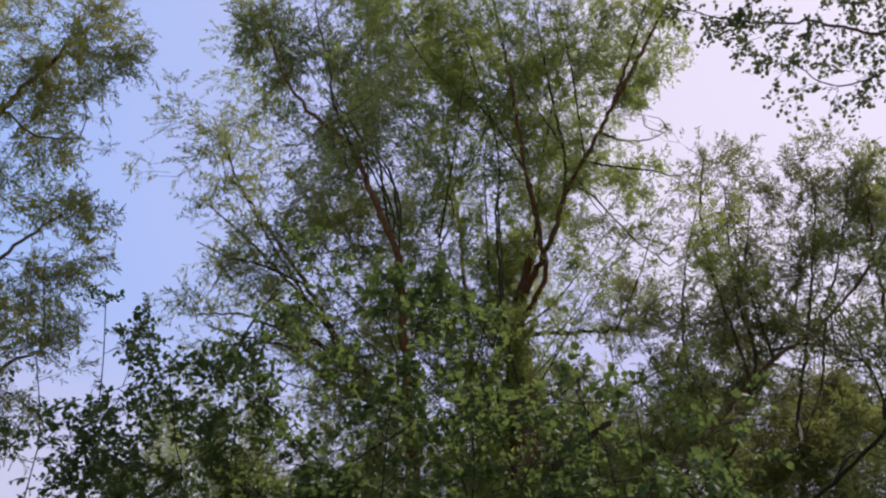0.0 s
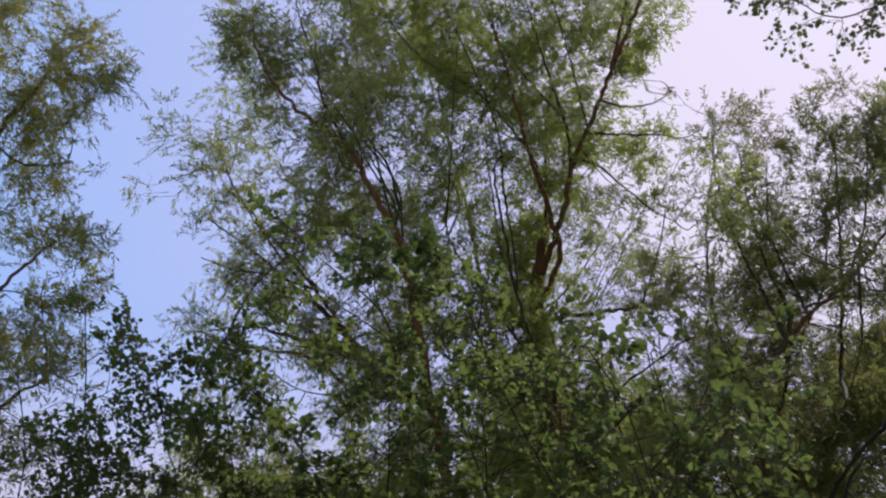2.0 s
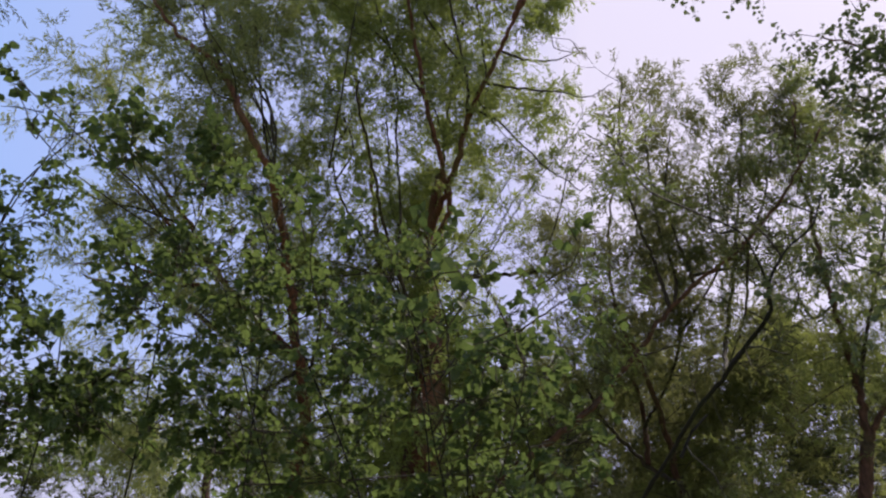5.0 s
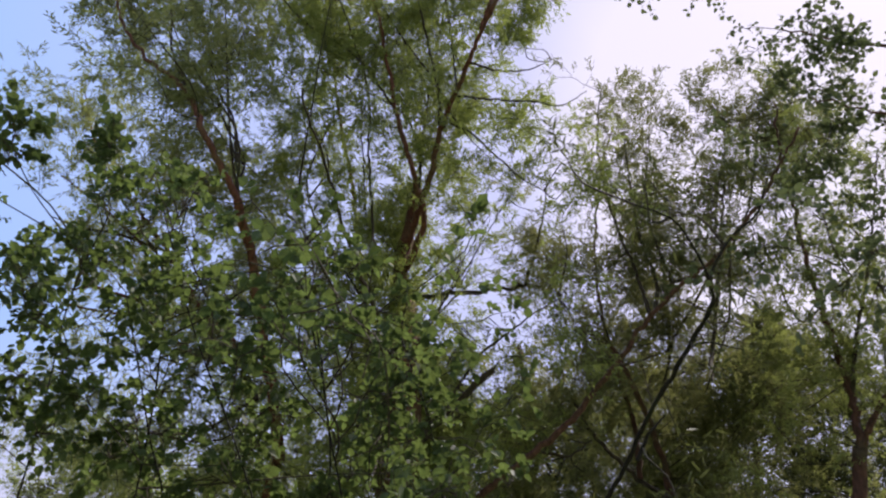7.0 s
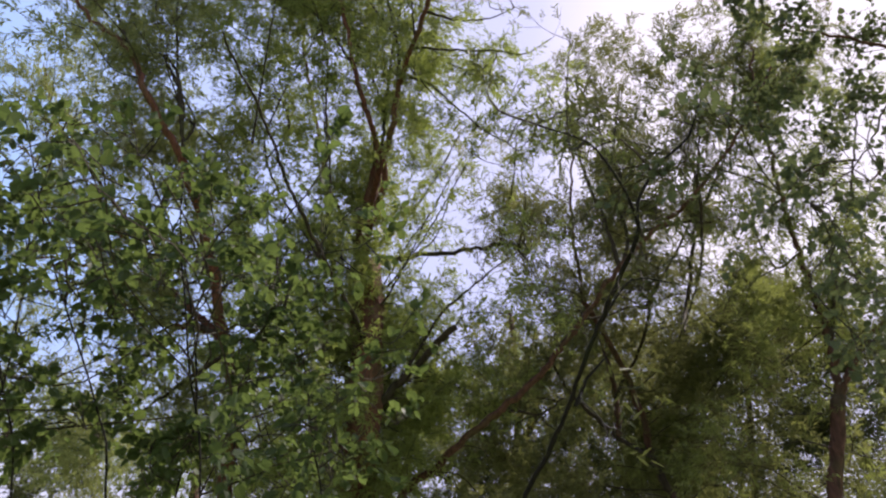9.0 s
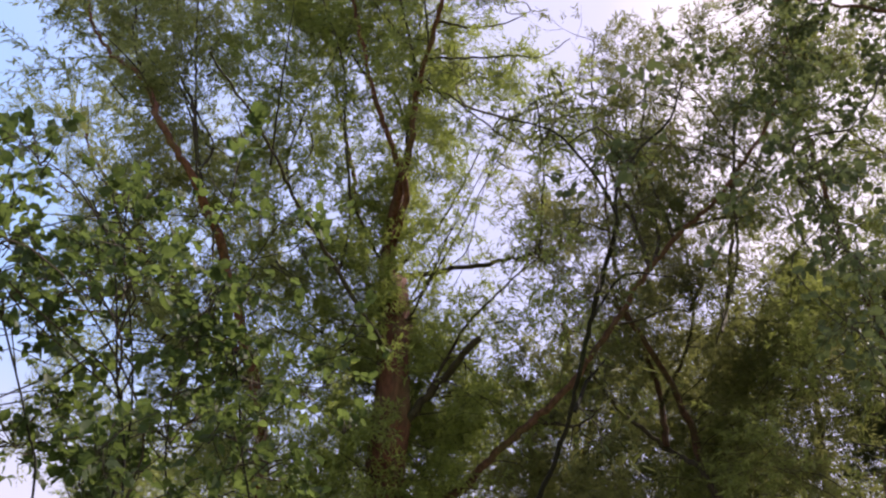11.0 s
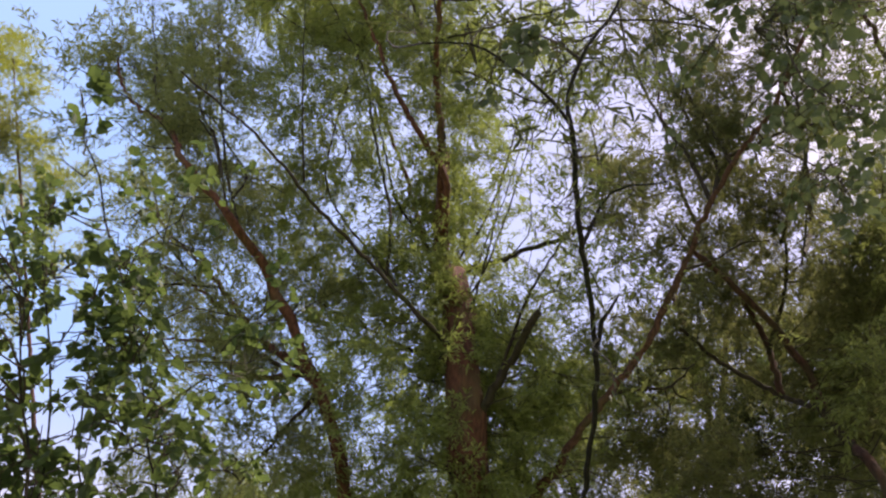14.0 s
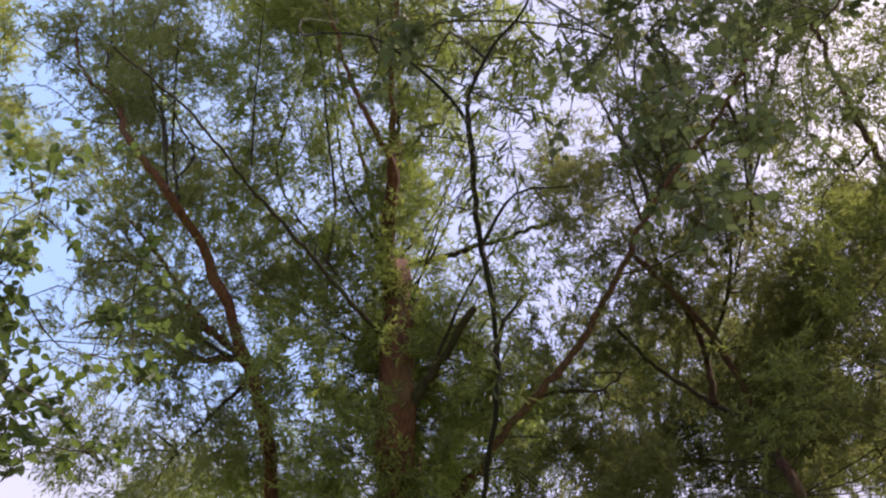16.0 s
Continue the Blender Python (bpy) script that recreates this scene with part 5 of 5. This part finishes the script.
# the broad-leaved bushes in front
bush_a = Tree("hazel_bush", "broad-leaved green bush of upright stems beside the path", HAZEL_FINE, BARK_SILHOUETTE, 31, broad=True, category="bush", singles=250, group="hazel bushes")
bush_a.limb([(-1.79, 6.38, -0.10), (-1.87, 5.93, 2.05), (-1.92, 5.69, 4.21), (-1.93, 5.54, 4.71), (-1.97, 5.41, 5.13), (-2.05, 5.27, 5.59)], 0.009,
    0.004, "stem")
bush_a.limb([(-0.62, 6.39, -0.10), (-1.01, 5.94, 2.04), (-1.22, 5.70, 4.17), (-1.32, 5.57, 4.59), (-1.46, 5.42, 5.09)], 0.009, 0.004, "stem")
bush_a.limb([(-1.88, 6.38, -0.10), (-2.16, 5.92, 2.07), (-2.32, 5.68, 4.23), (-2.33, 5.55, 4.66), (-2.50, 5.39, 5.21)], 0.009, 0.004, "stem")
bush_a.limb([(-0.54, 6.39, -0.10), (-0.74, 5.94, 2.02), (-0.85, 5.71, 4.15), (-0.89, 5.58, 4.56), (-0.98, 5.42, 5.09), (-0.96, 5.35, 5.33)], 0.009,
    0.004, "stem")
bush_a.sprays([(-1.77, 5.34, 4.88, 0.25), (-0.36, 4.72, 5.65, 0.24), (-0.57, 5.01, 5.73, 0.26)], 0.1)
bush_a.sprays([(-2.67, 5.42, 4.87, 0.27), (-0.83, 5.46, 5.63, 0.25)], 0.3)
bush_a.sprays([(-2.12, 5.36, 5.67, 0.17), (-2.17, 5.42, 4.53, 0.28), (-0.62, 5.05, 5.25, 0.24)], 0.6)
bush_a.sprays([(-0.72, 5.02, 4.94, 0.25)], 0.8)
bush_a.sprays([(-0.88, 5.53, 4.25, 0.26), (-2.06, 5.68, 4.35, 0.30)], 1)
bush_a.sprays([(-1.84, 5.51, 4.59, 0.28), (-1.59, 5.47, 4.36, 0.22), (-0.60, 5.17, 5.22, 0.19)], 1.1)
bush_a.sprays([(-1.52, 5.78, 4.43, 0.29), (-0.71, 5.62, 4.57, 0.22), (-1.38, 5.68, 4.30, 0.24), (-0.96, 5.54, 4.04, 0.22)], 1.3)
bush_a.sprays([(-1.67, 5.58, 5.28, 0.25), (-0.91, 5.44, 4.56, 0.25), (-2.66, 5.53, 4.50, 0.31), (-1.09, 5.48, 4.44, 0.19), (-0.80, 5.72, 4.27, 0.19),
    (-0.63, 5.84, 4.05, 0.23)], 1.4)
bush_a.sprays([(-1.95, 5.56, 4.26, 0.25), (-1.78, 5.60, 4.91, 0.20), (-0.68, 5.79, 4.33, 0.23), (-0.21, 5.54, 3.98, 0.21)], 1.5)
bush_a.sprays([(-1.44, 5.63, 4.81, 0.28), (-1.30, 5.73, 3.94, 0.23)], 1.6)
bush_a.sprays([(-1.71, 5.22, 5.26, 0.19), (-1.51, 5.53, 4.04, 0.23)], 1.7)
bush_a.sprays([(-1.17, 5.35, 5.01, 0.20)], 2.2)
bush_a.sprays([(-0.71, 5.28, 4.78, 0.19)], 2.8)
bush_a.sprays([(-1.03, 5.53, 5.37, 0.17)], 3.1)
bush_b = Tree("hazel_bush", "dense broad-leaved bush with glossy mid-green leaves", HAZEL_SMALL, BARK_SILHOUETTE, 32, broad=True, category="bush", singles=250, group="hazel bushes")
bush_b.limb([(0.02, 6.38, -0.10), (0.10, 5.96, 1.89), (0.14, 5.74, 3.88), (0.17, 5.61, 4.31), (0.20, 5.45, 4.85), (0.35, 5.29, 5.35)], 0.009, 0.004,
    "stem")
bush_b.limb([(0.77, 6.38, -0.10), (0.77, 5.96, 1.88), (0.77, 5.74, 3.86), (0.79, 5.57, 4.43), (0.77, 5.42, 4.94), (0.87, 5.24, 5.53)], 0.009, 0.004,
    "stem")
bush_b.limb([(-0.50, 6.37, -0.10), (-0.45, 5.96, 1.90), (-0.42, 5.73, 3.90), (-0.38, 5.60, 4.33), (-0.40, 5.52, 4.61)], 0.009, 0.004, "stem")
bush_b.sprays([(1.19, 5.80, 4.25, 0.17), (1.59, 5.81, 4.14, 0.17), (-0.12, 4.18, 4.87, 0.25)], 0.2)
bush_b.sprays([(0.57, 5.53, 5.32, 0.19), (-0.82, 5.62, 4.50, 0.17), (-0.18, 4.13, 5.08, 0.20)], 0.3)
bush_b.sprays([(0.90, 5.35, 5.16, 0.18), (-0.29, 5.30, 4.04, 0.15), (-0.71, 5.69, 4.09, 0.18), (2.13, 5.79, 3.76, 0.19)], 0.4)
bush_b.sprays([(1.14, 5.83, 4.11, 0.25), (-0.03, 5.34, 3.93, 0.16), (0.23, 5.58, 3.92, 0.16)], 0.5)
bush_b.sprays([(0.61, 5.36, 3.98, 0.17)], 0.7)
bush_b.sprays([(0.83, 5.33, 5.62, 0.15), (1.16, 5.60, 4.43, 0.21), (2.02, 5.77, 4.49, 0.18), (0.02, 5.65, 4.33, 0.16)], 0.8)
bush_b.sprays([(1.30, 5.79, 3.92, 0.20)], 0.9)
bush_b.sprays([(1.10, 5.34, 4.78, 0.15), (0.79, 5.45, 4.28, 0.22), (1.35, 5.54, 4.23, 0.22), (0.96, 5.46, 3.85, 0.17)], 1)
bush_b.sprays([(0.42, 5.60, 4.76, 0.19), (-0.34, 5.38, 4.37, 0.21), (1.47, 5.57, 4.65, 0.18), (-0.72, 5.79, 4.32, 0.22)], 1.1)
bush_b.sprays([(0.37, 5.47, 4.31, 0.22)], 1.2)
bush_b.sprays([(1.77, 5.60, 4.66, 0.16), (0.71, 5.68, 4.05, 0.24), (0.27, 4.44, 4.97, 0.24)], 1.3)
bush_b.sprays([(-0.11, 5.51, 4.04, 0.24), (0.52, 5.86, 3.99, 0.21), (0.26, 4.96, 4.49, 0.22)], 1.4)
bush_b.sprays([(0.30, 5.56, 4.01, 0.24)], 1.5)
bush_b.sprays([(0.25, 5.54, 5.20, 0.19), (1.71, 5.42, 4.90, 0.14)], 1.6)
bush_b.sprays([(2.00, 5.79, 4.14, 0.22), (0.51, 4.88, 5.27, 0.23)], 1.7)
bush_b.sprays([(0.04, 5.53, 4.78, 0.19)], 1.8)
bush_b.sprays([(0.36, 5.22, 5.39, 0.14)], 1.9)
bush_b.sprays([(0.00, 5.52, 4.31, 0.22)], 2.1)
bush_b.sprays([(0.81, 5.26, 4.65, 0.17)], 2.2)
bush_b.sprays([(-0.24, 5.54, 5.27, 0.15)], 2.5)
bush_c = Tree("hazel_bush", "broad-leaved bush with long upright leafy shoots", HAZEL, BARK_SILHOUETTE, 33, broad=True, category="bush", singles=250, group="hazel bushes")
bush_c.limb([(1.56, 6.55, -0.10), (1.63, 6.19, 1.61), (1.67, 6.00, 3.33), (1.75, 5.87, 3.77), (1.71, 5.74, 4.21), (1.58, 5.56, 4.81), (1.57, 5.46,
    5.13)], 0.009, 0.004, "stem")
bush_c.limb([(2.66, 6.57, -0.10), (2.50, 6.23, 1.55), (2.40, 6.04, 3.20), (2.34, 5.91, 3.63), (2.28, 5.78, 4.05), (2.13, 5.64, 4.53)], 0.009, 0.004,
    "stem")
bush_c.limb([(2.17, 6.56, -0.10), (2.07, 6.21, 1.58), (2.02, 6.02, 3.26), (1.96, 5.91, 3.62), (1.96, 5.82, 3.92)], 0.009, 0.004, "stem")
bush_c.sprays([(1.94, 6.23, 4.08, 0.13), (2.66, 6.07, 4.29, 0.26), (2.54, 4.99, 4.53, 0.21)], 0.08)
bush_c.sprays([(2.18, 6.37, 3.97, 0.12), (2.59, 5.54, 4.52, 0.23)], 0.24)
bush_c.sprays([(2.02, 5.76, 3.99, 0.12), (1.28, 6.17, 5.43, 0.14), (2.48, 5.56, 4.76, 0.25)], 0.32)
bush_c.sprays([(1.36, 5.59, 5.08, 0.12), (1.86, 6.21, 4.37, 0.11), (2.68, 6.26, 3.91, 0.08), (2.01, 6.66, 4.58, 0.25), (2.55, 6.18, 4.15, 0.24)],
    0.4)
bush_c.sprays([(1.64, 5.41, 4.56, 0.12), (2.43, 5.68, 4.05, 0.08), (1.78, 5.84, 5.27, 0.11)], 0.48)
bush_c.sprays([(2.15, 5.68, 4.29, 0.11), (2.28, 6.49, 3.82, 0.11)], 0.56)
bush_c.sprays([(1.55, 5.45, 5.10, 0.10), (1.42, 5.74, 4.96, 0.12)], 0.64)
bush_c.sprays([(1.85, 5.92, 3.83, 0.12)], 0.72)
bush_c.sprays([(2.05, 5.60, 4.12, 0.12), (2.42, 5.49, 4.24, 0.09), (2.27, 5.73, 4.01, 0.12), (2.49, 5.71, 3.75, 0.10), (2.54, 5.81, 3.52, 0.11),
    (0.82, 5.53, 4.98, 0.22)], 0.8)
bush_c.sprays([(2.42, 5.71, 3.54, 0.11), (2.00, 6.40, 3.84, 0.14)], 0.88)
bush_c.sprays([(2.22, 5.93, 3.43, 0.12)], 1.12)
bush_c.sprays([(2.39, 6.06, 3.48, 0.12)], 1.2)
bush_c.sprays([(1.62, 6.10, 3.66, 0.15)], 1.68)
bush_c.sprays([(1.59, 5.84, 3.53, 0.14)], 1.92)
bush_d = Tree("hazel_bush", "broad-leaved bush catching light on its upper leaves", HAZEL_SMALL, BARK_SILHOUETTE, 34, broad=True, category="bush", singles=250, group="hazel bushes")
bush_d.limb([(2.08, 6.35, -0.10), (1.66, 5.98, 1.63), (1.44, 5.79, 3.37), (1.33, 5.66, 3.80), (0.98, 5.43, 4.57), (0.67, 5.16, 5.46)], 0.009, 0.004,
    "stem")
bush_d.limb([(2.20, 6.35, -0.10), (1.99, 5.99, 1.62), (1.88, 5.80, 3.35), (1.78, 5.62, 3.93), (1.68, 5.44, 4.52), (1.49, 5.32, 4.93)], 0.009, 0.004,
    "stem")
bush_d.limb([(1.54, 6.34, -0.10), (1.18, 5.98, 1.65), (0.99, 5.78, 3.39), (0.82, 5.60, 3.99), (0.58, 5.37, 4.76)], 0.009, 0.004, "stem")
bush_d.sprays([(1.19, 5.39, 4.64, 0.15), (2.17, 4.21, 3.47, 0.22)], 0.08)
bush_d.sprays([(2.36, 5.61, 3.58, 0.13), (1.81, 4.67, 4.36, 0.21), (2.01, 4.24, 3.76, 0.24), (2.13, 5.07, 3.89, 0.24)], 0.16)
bush_d.sprays([(2.21, 5.72, 3.90, 0.11), (1.26, 5.22, 4.32, 0.24), (2.07, 4.98, 4.22, 0.25), (1.89, 4.85, 3.92, 0.24), (1.77, 4.69, 3.86, 0.19)],
    0.24)
bush_d.sprays([(2.11, 4.96, 4.12, 0.24), (1.29, 4.43, 4.30, 0.23)], 0.32)
bush_d.sprays([(0.55, 5.33, 5.21, 0.16), (1.60, 5.34, 4.29, 0.13), (1.07, 5.35, 4.27, 0.14), (1.50, 4.84, 4.76, 0.22)], 0.4)
bush_d.sprays([(0.51, 5.32, 5.67, 0.15), (2.18, 5.55, 3.45, 0.16), (2.25, 5.69, 3.23, 0.21)], 0.48)
bush_d.sprays([(2.01, 5.76, 4.15, 0.14), (2.20, 5.20, 3.16, 0.26)], 0.56)
bush_d.sprays([(2.03, 5.35, 4.19, 0.11), (1.42, 5.08, 4.06, 0.25)], 0.64)
bush_d.sprays([(2.23, 5.49, 4.14, 0.11)], 0.72)
bush_d.sprays([(0.90, 5.14, 5.16, 0.15), (0.64, 5.43, 4.77, 0.16), (2.47, 5.76, 3.49, 0.14)], 0.8)
bush_d.sprays([(0.36, 5.17, 4.85, 0.22)], 0.96)
bush_d.sprays([(0.76, 5.90, 3.79, 0.22)], 1.28)
bush_d.sprays([(1.25, 5.70, 3.71, 0.20)], 1.52)
bush_d.sprays([(1.71, 5.86, 3.62, 0.19)], 1.84)
# the poplar whose twigs hang in from above
poplar = Tree("poplar_tree", "poplar with hanging twigs of small rounded dark leaves and added unseen shading boughs", POPLAR, BARK_DARK, 41, broad=True, singles=280)
poplar.limb([(8.90, 7.60, -0.10), (8.80, 7.60, 3.00), (8.70, 7.40, 6.00), (8.60, 7.20, 9.00), (8.40, 7.00, 12.00), (8.20, 6.90, 15.00)], 0.17, 0.05,
    "trunk")
poplar.limb([(8.70, 7.30, 6.00), (8.00, 7.20, 7.20), (6.85, 7.20, 7.99), (6.36, 7.14, 8.19), (5.90, 7.08, 8.39)], 0.05, 0.008)
poplar.limb([(8.60, 7.20, 8.00), (7.80, 7.00, 9.00), (6.81, 6.92, 8.92), (5.82, 6.83, 9.23)], 0.05, 0.008)
poplar.limb([(8.70, 7.40, 5.00), (7.90, 7.50, 6.20), (6.67, 7.57, 6.75), (6.38, 7.60, 6.68)], 0.04, 0.008)
poplar.limb([(8.50, 7.10, 9.60), (7.50, 6.80, 10.80), (6.60, 6.40, 11.20), (5.67, 6.32, 10.93), (5.04, 6.27, 11.11), (4.20, 6.27, 11.11), (3.37,
    6.21, 11.30)], 0.05, 0.007)
poplar.limb([(7.20, 6.70, 10.90), (6.70, 6.50, 11.00), (5.50, 6.52, 10.26), (5.01, 6.55, 10.18), (4.60, 6.45, 10.51)], 0.025, 0.006)
poplar.limb([(8.50, 7.10, 10.60), (7.50, 6.60, 12.20), (6.40, 6.20, 12.80), (5.56, 5.99, 12.02), (4.11, 5.99, 12.03)], 0.04, 0.008)
poplar.limb([(8.70, 7.40, 5.50), (7.60, 7.20, 6.60), (6.60, 6.60, 6.90), (5.67, 6.31, 5.64), (5.43, 6.36, 5.45), (5.25, 6.40, 5.34)], 0.025, 0.004)
poplar.limb([(5.62, 6.32, 5.60), (5.34, 6.32, 5.59), (5.10, 6.38, 5.40)], 0.008, 0.003)
# boughs out of view, added to keep the sun off the hazel bushes
poplar.limb([(8.40, 7.00, 10.00), (7.80, 4.80, 11.20), (6.60, 2.60, 12.00), (5.00, 1.20, 12.60), (3.60, 0.60, 12.80)], 0.07, 0.01, "bough")
poplar.limb([(8.30, 6.90, 12.00), (8.20, 4.50, 13.40), (7.60, 2.20, 14.20), (6.80, 0.60, 14.40)], 0.06, 0.01, "bough")
poplar.limb([(8.60, 7.20, 9.00), (9.00, 5.20, 10.00), (8.60, 3.20, 11.00), (7.80, 1.40, 11.60)], 0.06, 0.01, "bough")
poplar.limb([(8.30, 6.90, 12.50), (9.80, 7.20, 13.60), (11.20, 7.40, 14.00)], 0.05, 0.01, "bough")
poplar.limb([(8.60, 7.20, 9.00), (10.00, 7.80, 10.00), (11.40, 8.40, 10.40)], 0.05, 0.01, "bough")
poplar.limb([(8.30, 6.90, 12.50), (6.20, 4.40, 13.40), (3.60, 2.80, 13.10), (1.20, 1.90, 12.70)], 0.06, 0.01, "bough")
poplar.sprays([(5.82, 7.78, 7.00, 0.19), (5.39, 6.40, 5.26, 0.11), (5.33, 6.34, 5.27, 0.10), (4.42, 5.37, 5.12, 0.26)], 0.2)
poplar.sprays([(5.08, 6.43, 5.38, 0.08), (5.28, 6.34, 5.49, 0.12), (5.30, 6.40, 5.11, 0.09), (5.00, 6.36, 5.27, 0.09), (4.78, 6.60, 5.21, 0.07),
    (5.48, 6.45, 5.42, 0.10), (6.10, 8.33, 6.52, 0.22)], 0.3)
poplar.sprays([(5.45, 6.76, 9.18, 0.11), (5.48, 6.92, 8.98, 0.12), (5.06, 6.15, 10.80, 0.43), (5.65, 7.31, 6.95, 0.20), (5.36, 6.41, 4.99, 0.07),
    (5.33, 6.53, 5.14, 0.08)], 0.4)
poplar.sprays([(5.40, 6.66, 10.69, 0.37), (5.57, 6.32, 5.25, 0.13), (5.34, 6.27, 5.43, 0.13)], 0.5)
poplar.sprays([(6.03, 7.01, 9.29, 0.38), (4.54, 6.14, 10.90, 0.39), (5.60, 6.23, 10.80, 0.40), (4.71, 6.22, 10.41, 0.31), (5.46, 7.36, 7.30, 0.17)],
    0.6)
poplar.sprays([(6.00, 7.14, 8.45, 0.29), (4.57, 6.45, 10.39, 0.25), (5.31, 6.75, 4.52, 0.25), (5.25, 6.45, 4.23, 0.21)], 0.7)
poplar.sprays([(5.96, 6.83, 8.92, 0.27), (4.08, 6.36, 11.13, 0.40), (5.13, 6.72, 10.18, 0.20), (5.57, 6.49, 10.33, 0.24), (5.72, 6.11, 11.93, 0.61),
    (4.23, 5.86, 5.13, 0.25)], 0.8)
poplar.sprays([(4.51, 6.53, 9.92, 0.20), (5.42, 6.78, 10.12, 0.22), (6.24, 7.39, 8.11, 0.40), (4.21, 6.32, 10.45, 0.27), (3.29, 6.03, 10.99, 0.24),
    (4.88, 6.10, 12.08, 0.60), (3.73, 6.31, 11.18, 0.24), (4.23, 6.22, 11.31, 0.32), (5.67, 7.36, 7.78, 0.25), (6.04, 7.54, 7.92, 0.29), (5.99, 7.67,
    6.75, 0.23), (5.48, 6.80, 5.08, 0.22), (5.69, 7.00, 8.40, 0.23), (5.90, 6.86, 8.13, 0.22), (5.62, 6.87, 8.41, 0.17), (5.94, 7.37, 7.93, 0.26),
    (6.28, 6.79, 8.72, 0.40), (4.07, 6.15, 12.04, 0.50), (5.16, 7.16, 8.17, 0.16), (6.64, 7.34, 8.15, 0.28), (5.33, 6.33, 4.64, 0.25), (6.64, 7.44,
    7.50, 0.28), (6.76, 7.36, 7.00, 0.33), (7.05, 7.51, 6.62, 0.33), (5.43, 7.28, 7.99, 0.23), (6.28, 7.00, 8.17, 0.25), (6.45, 7.45, 7.81, 0.21),
    (7.26, 7.18, 8.05, 0.36), (6.57, 6.93, 8.99, 0.38), (6.77, 7.93, 6.29, 0.27), (6.27, 6.74, 9.60, 0.31), (6.43, 7.53, 7.55, 0.31), (6.92, 7.27,
    8.26, 0.30), (6.02, 7.36, 7.03, 0.28), (6.46, 7.59, 6.66, 0.23), (7.02, 6.83, 8.70, 0.37), (6.29, 7.96, 6.32, 0.16)], 0.85)
# leaves on the added boughs, to cast the shade
poplar.dress(0.6, 0.8, 0.6, 0.6, 9.0, ("bough",))

for tree in (willow_a, willow_b, willow_c, willow_d, willow_f, willow_p, willow_k, willow_l, willow_m, willow_n, willow_o, sapling, bush_a, bush_b, bush_c, bush_d, poplar):
    tree.finish()
